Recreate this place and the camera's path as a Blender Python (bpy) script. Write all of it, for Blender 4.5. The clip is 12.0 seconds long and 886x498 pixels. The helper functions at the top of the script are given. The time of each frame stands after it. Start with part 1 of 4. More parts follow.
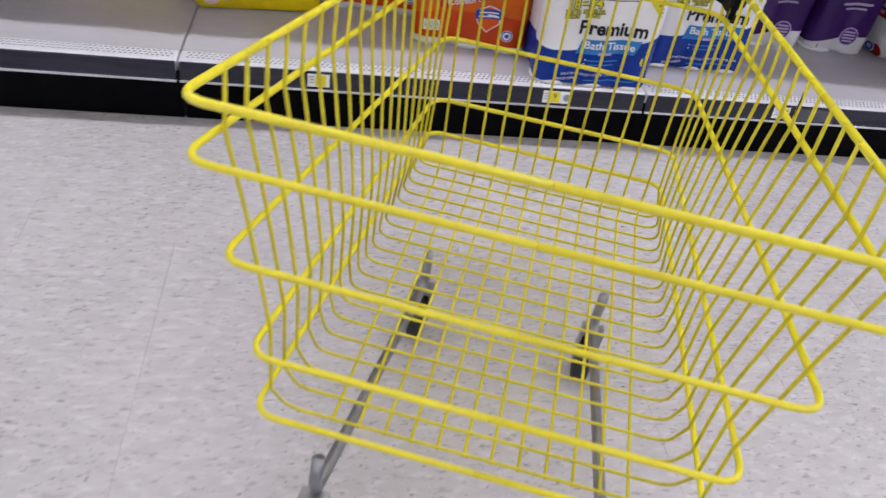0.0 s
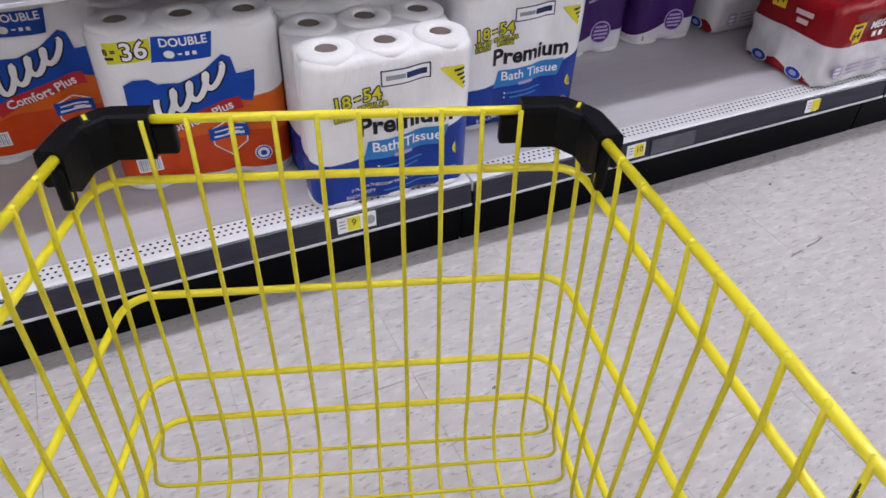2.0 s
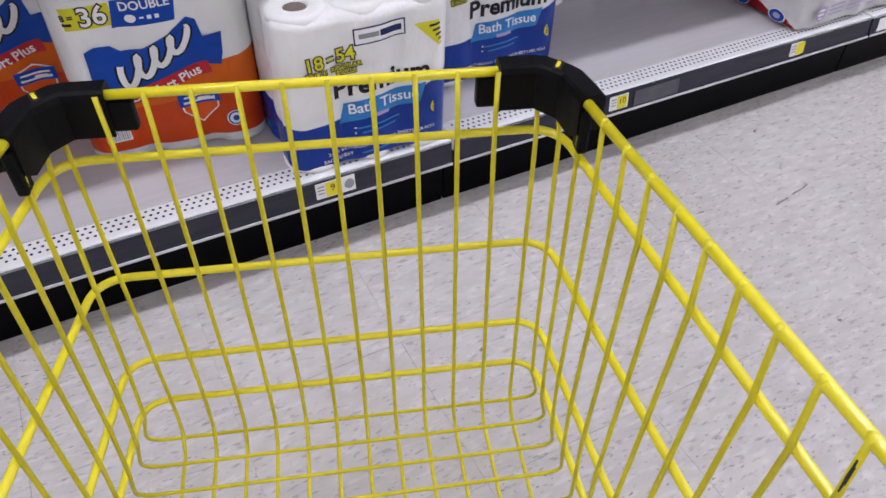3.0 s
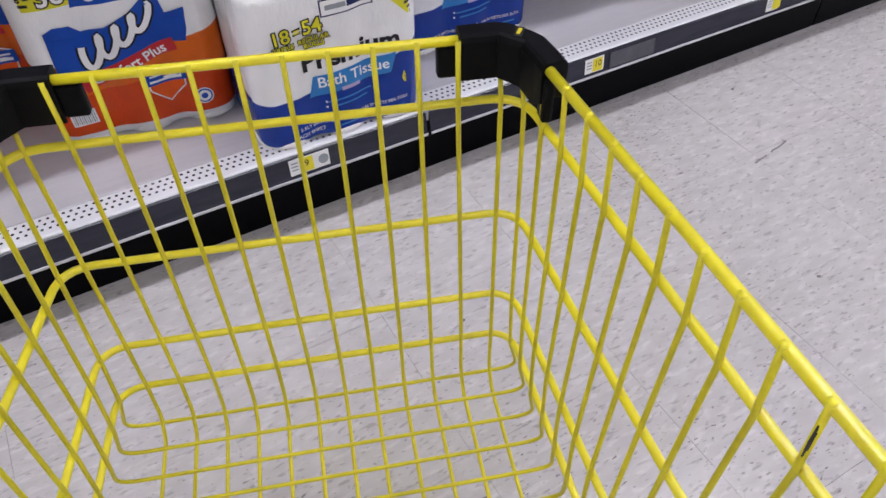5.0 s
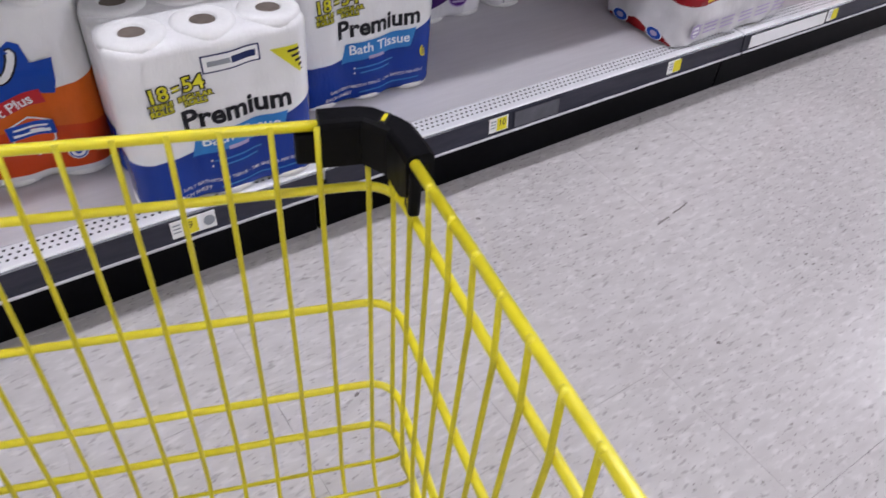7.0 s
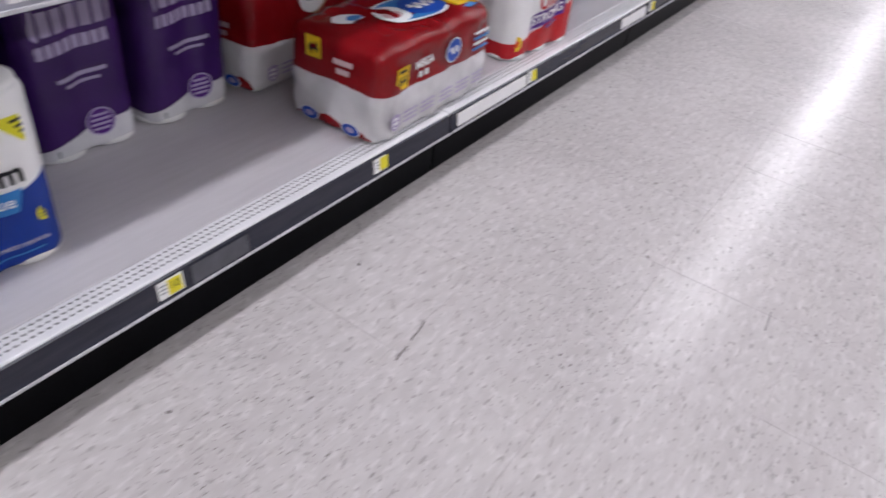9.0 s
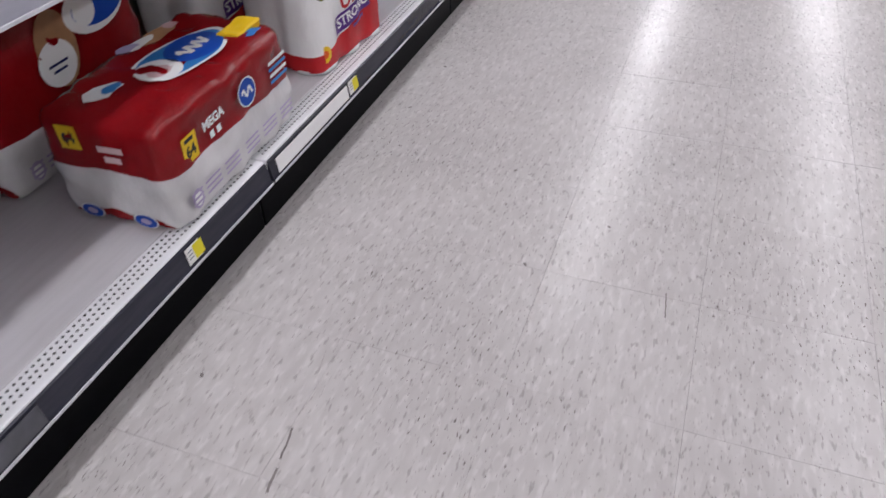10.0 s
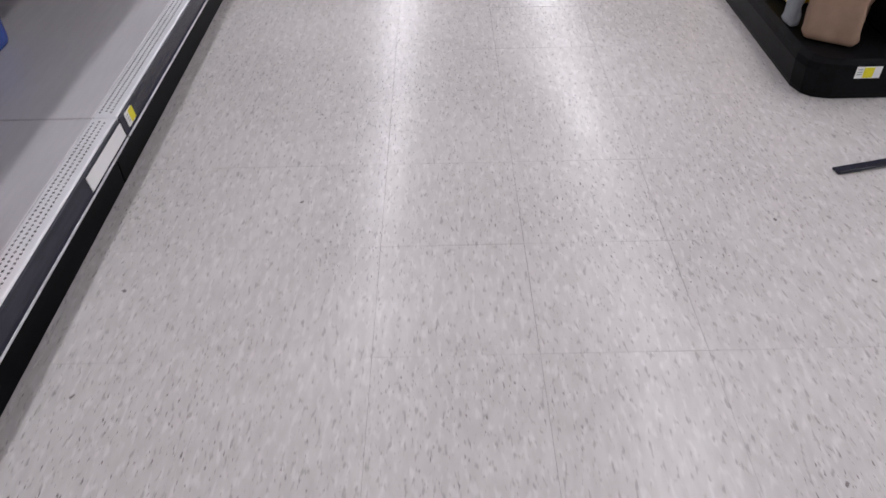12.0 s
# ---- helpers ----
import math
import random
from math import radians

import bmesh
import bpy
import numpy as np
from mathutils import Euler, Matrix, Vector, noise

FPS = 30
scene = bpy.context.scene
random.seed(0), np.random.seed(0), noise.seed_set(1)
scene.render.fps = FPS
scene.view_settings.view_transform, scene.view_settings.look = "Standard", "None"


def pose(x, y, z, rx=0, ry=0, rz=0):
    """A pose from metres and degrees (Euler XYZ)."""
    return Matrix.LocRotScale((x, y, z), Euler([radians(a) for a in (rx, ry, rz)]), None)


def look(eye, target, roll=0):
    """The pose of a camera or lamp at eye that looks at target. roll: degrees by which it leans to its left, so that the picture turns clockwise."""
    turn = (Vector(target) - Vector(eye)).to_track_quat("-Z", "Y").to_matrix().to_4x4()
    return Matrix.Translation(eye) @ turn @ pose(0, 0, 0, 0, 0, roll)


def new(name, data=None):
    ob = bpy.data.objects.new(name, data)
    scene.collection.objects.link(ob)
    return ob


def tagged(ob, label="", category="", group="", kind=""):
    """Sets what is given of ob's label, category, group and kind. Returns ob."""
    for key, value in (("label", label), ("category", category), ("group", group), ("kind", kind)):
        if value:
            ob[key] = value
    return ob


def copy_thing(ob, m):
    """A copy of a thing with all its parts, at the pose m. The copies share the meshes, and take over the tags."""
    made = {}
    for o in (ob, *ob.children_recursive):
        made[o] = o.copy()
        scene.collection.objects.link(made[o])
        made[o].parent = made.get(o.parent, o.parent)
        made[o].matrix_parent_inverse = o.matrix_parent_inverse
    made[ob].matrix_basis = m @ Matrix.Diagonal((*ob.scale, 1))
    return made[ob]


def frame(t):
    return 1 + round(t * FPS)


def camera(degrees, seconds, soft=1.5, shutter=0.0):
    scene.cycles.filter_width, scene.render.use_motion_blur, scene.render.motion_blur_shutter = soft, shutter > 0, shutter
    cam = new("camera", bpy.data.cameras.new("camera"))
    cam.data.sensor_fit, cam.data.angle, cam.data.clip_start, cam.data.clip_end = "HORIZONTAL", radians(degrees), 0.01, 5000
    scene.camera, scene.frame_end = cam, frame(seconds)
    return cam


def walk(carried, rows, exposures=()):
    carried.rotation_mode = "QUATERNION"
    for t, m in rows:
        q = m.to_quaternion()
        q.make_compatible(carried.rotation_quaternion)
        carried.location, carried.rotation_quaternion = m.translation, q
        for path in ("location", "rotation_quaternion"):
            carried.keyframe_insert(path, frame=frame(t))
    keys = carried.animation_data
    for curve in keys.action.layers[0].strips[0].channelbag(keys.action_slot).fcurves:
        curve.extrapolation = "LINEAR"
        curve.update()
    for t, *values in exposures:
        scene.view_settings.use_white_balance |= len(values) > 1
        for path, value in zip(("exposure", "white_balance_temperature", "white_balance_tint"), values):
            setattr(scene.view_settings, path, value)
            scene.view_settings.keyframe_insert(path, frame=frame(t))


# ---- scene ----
cam = camera(62.7, 12.0, 1.5, 0.35)
PATH = [
    (0, (-0.313, -1.725, 1.032), (0.026, -0.212, -0.231), 9.9),
    (0.5, (-0.264, -1.505, 1.03), (0.181, -0.044, -0.26), 9.2),
    (1, (-0.197, -1.305, 1.037), (0.198, 0.161, -0.264), 2.2),
    (1.5, (-0.087, -1.142, 1.031), (0.546, 0.264, -0.243), 3.5),
    (2, (-0.047, -1.072, 1.024), (0.651, 0.282, -0.271), 2.7),
    (2.5, (-0.042, -1.05, 1.017), (0.662, 0.26, -0.321), 3.6),
    (3, (-0.028, -1.048, 1.02), (0.668, 0.211, -0.37), 1.7),
    (5, (-0.005, -1.048, 1.018), (0.687, 0.142, -0.432), 0.3),
    (5.5, (0.011, -1.042, 1.037), (0.706, 0.122, -0.434), 0.8),
    (6, (0.009, -1.047, 1.016), (0.752, 0.122, -0.427), 1.4),
    (6.5, (0.026, -1.027, 1.023), (0.822, 0.112, -0.416), 3.1),
    (7, (0.083, -1.006, 1.016), (0.98, 0.138, -0.358), 6.1),
    (8.8, (0.363, -0.859, 0.993), (1.657, 0.048, -0.232), 6.2),
    (9, (0.433, -0.85, 0.982), (1.797, -0.04, -0.237), 7.8),
    (9.5, (0.584, -0.812, 0.99), (2.069, -0.26, -0.23), 6.9),
    (10, (0.73, -0.809, 0.999), (2.152, -0.259, -0.296), -1.6),
    (10.5, (0.878, -0.795, 1.009), (2.321, -0.262, -0.269), -4.7),
    (11, (1.132, -0.726, 1.022), (2.641, -0.511, -0.273), 3.2),
    (11.5, (1.375, -0.739, 1.022), (2.885, -0.703, -0.288), 1.4),
    (12, (1.578, -0.744, 1.013), (3.081, -0.738, -0.307), -1.4),
]
walk(cam, [(t, look(e, g, r)) for t, e, g, r in PATH],
     [(0, 0.46, 6500, 10), (5, 0.36, 6500, 10), (7, 0.34, 6500, 10), (8.8, 0.37, 6600, 10), (9.5, 0.21, 6680, 9), (10.5, 0.16, 6750, 8), (12, 0.12, 6750, 8)])

# ---- light ----
world = bpy.data.worlds.new("shop_world")
world.use_nodes = True
world.node_tree.nodes["Background"].inputs["Color"].default_value = (0.9, 0.93, 1.0, 1)
world.node_tree.nodes["Background"].inputs["Strength"].default_value = 0.01
scene.world = world
TUBE_LIGHT = 16.5


# ---- materials ----
def shader(name):
    m = bpy.data.materials.new(name)
    m.use_nodes = True
    nt = m.node_tree
    return m, nt, nt.nodes["Principled BSDF"]


def node(nt, kind, **inputs):
    n = nt.nodes.new(kind)
    for k, v in inputs.items():
        n.inputs[k.replace("_", " ")].default_value = v
    return n


def math_node(nt, op, a, b=None, c=None):
    n = nt.nodes.new("ShaderNodeMath")
    n.operation = op
    for i, v in enumerate((a, b, c)):
        if v is None:
            continue
        if isinstance(v, (int, float)):
            n.inputs[i].default_value = v
        else:
            nt.links.new(v, n.inputs[i])
    return n.outputs[0]


def mix(nt, f, a, b):
    n = nt.nodes.new("ShaderNodeMix")
    n.data_type = "RGBA"
    for i, v in ((0, f), (6, a), (7, b)):
        if isinstance(v, (int, float)):
            n.inputs[i].default_value = v
        elif isinstance(v, tuple):
            n.inputs[i].default_value = (*v, 1)
        else:
            nt.links.new(v, n.inputs[i])
    return n.outputs[2]


def ramp(nt, src, lo, hi):
    n = nt.nodes.new("ShaderNodeMapRange")
    n.inputs["From Min"].default_value, n.inputs["From Max"].default_value = lo, hi
    nt.links.new(src, n.inputs["Value"])
    return n.outputs[0]


def noise_of(nt, scale, detail=3.0, vec=None, rough=0.5):
    n = node(nt, "ShaderNodeTexNoise", Scale=scale, Detail=detail, Roughness=rough)
    if vec is not None:
        nt.links.new(vec, n.inputs["Vector"])
    return n.outputs["Fac"]


def object_coords(nt, stretch=None):
    tc = nt.nodes.new("ShaderNodeTexCoord").outputs["Object"]
    if stretch:
        mp = node(nt, "ShaderNodeMapping", Scale=stretch)
        nt.links.new(tc, mp.inputs["Vector"])
        return mp.outputs["Vector"]
    return tc


def bump(nt, bsdf, height, strength, distance=0.002):
    b = node(nt, "ShaderNodeBump", Strength=strength, Distance=distance)
    nt.links.new(height, b.inputs["Height"])
    nt.links.new(b.outputs["Normal"], bsdf.inputs["Normal"])


def plain(name, color, rough=0.5, metal=0.0, vary=0.12, grain=60.0, relief=0.15, stretch=None, coat=0.0, spec=0.5):
    """A paint, plastic or metal with stains at two scales and fine relief."""
    m, nt, b = shader(name)
    vec = object_coords(nt, stretch)
    big, small = noise_of(nt, grain * 0.08, 4, vec), noise_of(nt, grain, 4, vec)
    both = math_node(nt, "ADD", math_node(nt, "MULTIPLY", big, 0.6), math_node(nt, "MULTIPLY", small, 0.4))
    dark = tuple(c * (1 - vary) for c in color)
    lite = tuple(min(1, c * (1 + vary)) for c in color)
    nt.links.new(mix(nt, ramp(nt, both, 0.35, 0.65), dark, lite), b.inputs["Base Color"])
    r = math_node(nt, "ADD", rough - 0.06, math_node(nt, "MULTIPLY", big, 0.12))
    nt.links.new(r, b.inputs["Roughness"])
    b.inputs["Metallic"].default_value = metal
    b.inputs["Coat Weight"].default_value = coat
    b.inputs["Specular IOR Level"].default_value = spec
    b.inputs["Coat Roughness"].default_value = 0.15
    if relief:
        bump(nt, b, small, relief, 0.001)
    return m


def tile_material():
    """Vinyl composition tile: pale warm grey with short dark and pale chips, worn gloss."""
    m, nt, b = shader("vinyl_tile")
    geo = nt.nodes.new("ShaderNodeNewGeometry").outputs["Position"]
    rnd = nt.nodes.new("ShaderNodeObjectInfo").outputs["Random"]
    # chips lie in streaks, turned a quarter from tile to tile
    turn = math_node(nt, "GREATER_THAN", math_node(nt, "FRACT", math_node(nt, "MULTIPLY", rnd, 7.31)), 0.5)

    def chips(angle, scale, lo, hi):
        out = []
        for extra in (0.0, math.pi / 2):
            mp = node(nt, "ShaderNodeMapping", Rotation=(0, 0, angle + extra), Scale=(1.0, 2.9, 1.0))
            nt.links.new(geo, mp.inputs["Vector"])
            out.append(noise_of(nt, scale, 1.5, mp.outputs["Vector"], 0.5))
        picked = math_node(nt, "ADD", math_node(nt, "MULTIPLY", out[0], turn), math_node(nt, "MULTIPLY", out[1], math_node(nt, "SUBTRACT", 1.0, turn)))
        return ramp(nt, picked, lo, hi)
    dark = chips(0.35, 40, 0.60, 0.71)
    dark2 = chips(0.55, 66, 0.645, 0.72)
    pale = chips(0.2, 30, 0.54, 0.68)
    flow = chips(0.1, 17, 0.36, 0.64)
    cloud = noise_of(nt, 2.2, 5.0, geo)
    base = mix(nt, ramp(nt, cloud, 0.3, 0.7), (0.530, 0.506, 0.500), (0.628, 0.602, 0.596))
    base = mix(nt, math_node(nt, "MULTIPLY", flow, 0.38), base, (0.436, 0.410, 0.406))
    base = mix(nt, math_node(nt, "MULTIPLY", rnd, 0.08), base, (0.45, 0.41, 0.40))
    base = mix(nt, math_node(nt, "MULTIPLY", pale, 0.30), base, (0.80, 0.77, 0.765))
    base = mix(nt, math_node(nt, "MULTIPLY", dark, 0.42), base, (0.19, 0.16, 0.155))
    base = mix(nt, math_node(nt, "MULTIPLY", math_node(nt, "MULTIPLY", dark2, 0.75), ramp(nt, cloud, 0.62, 0.42)), base, (0.11, 0.085, 0.08))
    grime = ramp(nt, noise_of(nt, 90.0, 2.0, geo, 0.5), 0.71, 0.77)
    base = mix(nt, math_node(nt, "MULTIPLY", grime, 0.4), base, (0.16, 0.14, 0.13))
    nt.links.new(base, b.inputs["Base Color"])
    b.inputs["Specular IOR Level"].default_value = 0.24
    r = math_node(nt, "ADD", 0.175, math_node(nt, "MULTIPLY", ramp(nt, noise_of(nt, 2.6, 4.0, geo, 0.55), 0.3, 0.7), 0.09))
    nt.links.new(r, b.inputs["Roughness"])
    bump(nt, b, noise_of(nt, 5.0, 3.0, geo), 0.20, 0.003)
    return m


def film_print(name, layers, rough=0.24):
    """Printed plastic film: white with coloured areas below curves. layers: (colour, level at the left, at the right, bow, half width)."""
    m, nt, b = shader(name)
    sep = nt.nodes.new("ShaderNodeSeparateXYZ")
    oc = object_coords(nt)
    nt.links.new(oc, sep.inputs[0])
    x, z = sep.outputs["X"], sep.outputs["Z"]
    color = (0.86, 0.86, 0.86)
    tone = noise_of(nt, 14.0, 4.0, oc)
    col = mix(nt, ramp(nt, tone, 0.3, 0.7), tuple(c * 0.93 for c in color), color)
    for shade, left, right, bow, half in layers:
        u = math_node(nt, "MULTIPLY_ADD", x, 0.5 / half, 0.5)
        line = math_node(nt, "MULTIPLY_ADD", u, right - left, left)
        arch = math_node(nt, "MULTIPLY", math_node(nt, "MULTIPLY", u, math_node(nt, "SUBTRACT", 1.0, u)), 4 * bow)
        level = math_node(nt, "ADD", line, arch)
        below = ramp(nt, math_node(nt, "SUBTRACT", level, z), -0.0008, 0.0008)
        inked = mix(nt, ramp(nt, tone, 0.3, 0.7), tuple(c * 0.8 for c in shade), shade)
        col = mix(nt, below, col, inked)
    nt.links.new(col, b.inputs["Base Color"])
    b.inputs["Roughness"].default_value = rough
    b.inputs["Coat Weight"].default_value = 0.08
    b.inputs["Specular IOR Level"].default_value = 0.25
    b.inputs["Coat Roughness"].default_value = 0.2
    mp = node(nt, "ShaderNodeMapping", Scale=(1.0, 1.0, 0.45))
    nt.links.new(oc, mp.inputs["Vector"])
    bump(nt, b, noise_of(nt, 24.0, 5.0, mp.outputs["Vector"], 0.6), 0.75, 0.006)
    return m


def glow(name, color, strength):
    m, nt, b = shader(name)
    b.inputs["Base Color"].default_value = (0.9, 0.9, 0.9, 1)
    b.inputs["Emission Color"].default_value = (*color, 1)
    b.inputs["Emission Strength"].default_value = strength
    return m


M = {
    "tile": tile_material(),
    "yellow": plain("yellow_coating", (0.84, 0.735, 0.026), 0.30, 0, 0.08, 90, 0.12, None, 0.45, 0.45),
    # rougher copy of the yellow coating, darkened for the shade on the wires
    "yellow_wire": plain("shaded_worn_yellow_coating", (0.66, 0.575, 0.024), 0.36, 0, 0.14, 120, 0.15, None, 0, 0.35),
    "black": plain("black_plastic", (0.006, 0.006, 0.007), 0.42, 0, 0.3, 120, 0.2, None, 0, 0.08),
    "kick": plain("black_kick_paint", (0.003, 0.003, 0.004), 0.4, 0, 0.4, 40, 0.1, None, 0, 0.04),
    "deck": plain("grey_shelf_paint", (0.52, 0.505, 0.525), 0.33, 0.0, 0.07, 18, 0.06, (0.6, 5.0, 1.0)),
    "deck_lip": plain("white_shelf_edge", (0.74, 0.74, 0.76), 0.35, 0, 0.06, 30, 0.05),
    # near-black colour that stands in for the shade inside holes and slots
    "hole": plain("dark_hole_shade", (0.006, 0.006, 0.007), 0.8),
    "rail": plain("smoky_price_channel", (0.030, 0.031, 0.045), 0.2, 0, 0.25, 25, 0.05, (0.5, 1, 4), 0, 0.3),
    "holder": plain("cloudy_clear_plastic", (0.085, 0.088, 0.105), 0.18, 0, 0.25, 30, 0.05),
    "shelf_edge": plain("lavender_grey_shelf_edge", (0.40, 0.40, 0.47), 0.3, 0, 0.1, 25, 0.05, (0.5, 1, 4)),
    # the bright highlight along the clear lip is put into its pale colour
    "rail_lip": plain("clear_lip_highlight", (0.60, 0.60, 0.64), 0.25, 0, 0.15, 60, 0.05),
    "back": plain("grey_back_panel", (0.15, 0.14, 0.125), 0.5, 0, 0.1, 20, 0.1),
    "ceiling": plain("white_ceiling_tile", (0.80, 0.80, 0.79), 0.9, 0, 0.04, 40, 0.3),
    "wall": plain("pale_wall_paint", (0.60, 0.59, 0.58), 0.7, 0, 0.05, 20, 0.1),
    "tube": glow("lit_diffuser", (0.985, 0.975, 1.09), TUBE_LIGHT),
    "fixture": plain("white_enamel", (0.75, 0.75, 0.75), 0.4),
    "paper": plain("white_paper", (0.80, 0.80, 0.79), 0.9, 0, 0.04, 150, 0.4),
    "core": plain("dark_card_core", (0.16, 0.13, 0.11), 0.9, 0, 0.2, 60, 0.3),
    "white": plain("white_print", (0.85, 0.85, 0.85), 0.4, 0, 0.03, 40, 0, None, 0, 0.22),
    "tag_yellow": plain("price_tag_yellow", (0.78, 0.68, 0.02), 0.5, 0, 0.05, 60, 0),
    "lime": plain("lime_print", (0.66, 0.62, 0.03), 0.4, 0, 0.05, 40, 0, None, 0, 0.22),
    "navy": plain("navy_print", (0.012, 0.022, 0.10), 0.4, 0, 0.08, 40, 0, None, 0, 0.22),
    "ink": plain("black_print", (0.012, 0.012, 0.016), 0.4, 0, 0.1, 40, 0, None, 0, 0.22),
    "blue": plain("blue_print", (0.006, 0.060, 0.38), 0.35, 0, 0.08, 30, 0, None, 0, 0.22),
    "sky": plain("light_blue_print", (0.03, 0.20, 0.52), 0.35, 0, 0.08, 30, 0, None, 0, 0.22),
    "orange": plain("orange_print", (0.70, 0.09, 0.008), 0.35, 0, 0.08, 30, 0, None, 0, 0.22),
    "red": plain("red_print", (0.50, 0.02, 0.025), 0.35, 0, 0.08, 30, 0, None, 0, 0.22),
    "purple": plain("purple_print", (0.085, 0.02, 0.20), 0.35, 0, 0.1, 30, 0, None, 0, 0.22),
    "lavender": plain("lavender_print", (0.42, 0.35, 0.54), 0.4, 0, 0.08, 30, 0),
    "gold": plain("gold_print", (0.80, 0.52, 0.02), 0.4, 0, 0.08, 30, 0, None, 0, 0.22),
    "kraft": plain("brown_kraft_paper", (0.36, 0.24, 0.17), 0.8, 0, 0.14, 35, 0.5),
    "tan": plain("tan_print", (0.42, 0.22, 0.11), 0.4, 0, 0.2, 40, 0),
    "pink": plain("pale_pink_print", (0.62, 0.42, 0.44), 0.4, 0, 0.1, 40, 0),
    "grey": plain("grey_print", (0.28, 0.30, 0.33), 0.5, 0, 0.1, 40, 0),
    "scuff": plain("dark_scuff", (0.20, 0.175, 0.17), 0.6, 0, 0.4, 200, 0.1),
    "steel": plain("grey_steel", (0.32, 0.32, 0.34), 0.35, 0.8, 0.15, 60, 0.1),
    "rubber": plain("dark_rubber", (0.03, 0.03, 0.032), 0.7, 0, 0.2, 60, 0.2),
    "premium": film_print("white_and_blue_film", [((0.003, 0.036, 0.30), 0.100, 0.160, -0.020, 0.16)]),
    "comfort": film_print("white_and_orange_film", [((0.74, 0.135, 0.008), 0.165, 0.185, -0.012, 0.15), ((0.64, 0.06, 0.006), 0.085, 0.10, 0.015, 0.15), ((0.8, 0.8, 0.8), 0.022, 0.022, 0, 0.15)]),
    "quilted": film_print("purple_and_white_film", [((0.050, 0.014, 0.120), 0.5, 0.5, 0, 0.11), ((0.74, 0.74, 0.77), 0.025, 0.060, 0.012, 0.11)]),
    "crimson": film_print("red_and_white_film", [((0.27, 0.006, 0.010), 0.6, 0.6, 0, 0.23), ((0.74, 0.73, 0.74), 0.118, 0.108, -0.008, 0.23), ((0.27, 0.006, 0.010), 0.048, -1.2, 0, 0.23)]),
    "ultra": film_print("white_and_red_film", [((0.56, 0.015, 0.022), 0.05, 0.15, -0.02, 0.165)]),
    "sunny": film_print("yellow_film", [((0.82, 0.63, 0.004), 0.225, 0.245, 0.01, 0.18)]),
    "deepblue": film_print("blue_film", [((0.012, 0.06, 0.36), 0.5, 0.5, 0, 0.15)]),
}


# ---- mesh helpers ----
def link(name, bm, mat, smooth=False):
    me = bpy.data.meshes.new(name)
    bmesh.ops.recalc_face_normals(bm, faces=bm.faces[:])
    bm.to_mesh(me)
    bm.free()
    me.materials.append(mat)
    if smooth:
        me.polygons.foreach_set("use_smooth", [True] * len(me.polygons))
    return me


def part(name, bm, material, parent, label="", smooth=False):
    ob = new(name, link(name, bm, material, smooth))
    ob.parent = parent
    return tagged(ob, label)


def thing(name, label, category, m=None, group="", kind=""):
    ob = new(name)
    ob.empty_display_size = 0.05
    if m is not None:
        ob.matrix_basis = m
    return tagged(ob, label, category, group, kind)


def box(x0, y0, z0, x1, y1, z1, bev=0.0, seg=2, bm=None):
    bm = bm or bmesh.new()
    r = bmesh.ops.create_cube(bm, size=1.0)
    for v in r["verts"]:
        v.co = Vector(((x0, x1)[v.co.x > 0], (y0, y1)[v.co.y > 0], (z0, z1)[v.co.z > 0]))
    if bev:
        es = [e for e in bm.edges if all(v in r["verts"] for v in e.verts)]
        bmesh.ops.bevel(bm, geom=es, offset=bev, segments=seg, affect="EDGES", profile=0.5)
    return bm


def tube(pts, rad, n=8, bm=None, closed=False):
    """A round wire along points."""
    bm = bm or bmesh.new()
    pts = [Vector(p) for p in pts]
    k = len(pts)
    rings, up = [], None
    for i, p in enumerate(pts):
        a = pts[(i - 1) % k] if closed or i else p
        c = pts[(i + 1) % k] if closed or i < k - 1 else p
        d = (c - a).normalized()
        if up is None:
            up = d.orthogonal().normalized()
        up = (up - d * up.dot(d)).normalized()
        side = d.cross(up)
        rings.append([bm.verts.new(p + (up * math.cos(q) + side * math.sin(q)) * rad) for q in (2 * math.pi * j / n for j in range(n))])
    for i in range(k if closed else k - 1):
        a, c = rings[i], rings[(i + 1) % k]
        for j in range(n):
            bm.faces.new((a[j], a[(j + 1) % n], c[(j + 1) % n], c[j]))
    if not closed:
        bm.faces.new(rings[0][::-1])
        bm.faces.new(rings[-1])
    return bm


def fillet(pts, rad, seg=6):
    """The polyline with its inner corners rounded."""
    pts = [Vector(p) for p in pts]
    out = [pts[0]]
    for a, p, c in zip(pts, pts[1:], pts[2:]):
        u, w = (a - p), (c - p)
        r = min(rad, u.length * 0.45, w.length * 0.45)
        s, e = p + u.normalized() * r, p + w.normalized() * r
        for i in range(seg + 1):
            f = i / seg
            out.append(s.lerp(p, f).lerp(p.lerp(e, f), f))
    out.append(pts[-1])
    return out


def lathe(profile, n=24, bm=None, at=(0, 0, 0)):
    """A body turned about z; profile: (radius, height)."""
    bm = bm or bmesh.new()
    o = Vector(at)
    rings = [[bm.verts.new(o + Vector((r * math.cos(2 * math.pi * j / n), r * math.sin(2 * math.pi * j / n), z))) for j in range(n)] for r, z in profile]
    for a, c in zip(rings, rings[1:]):
        for j in range(n):
            bm.faces.new((a[j], a[(j + 1) % n], c[(j + 1) % n], c[j]))
    if profile[-1][0] > 1e-4:
        bm.faces.new(rings[-1])
    if profile[0][0] > 1e-4:
        bm.faces.new(rings[0][::-1])
    return bm


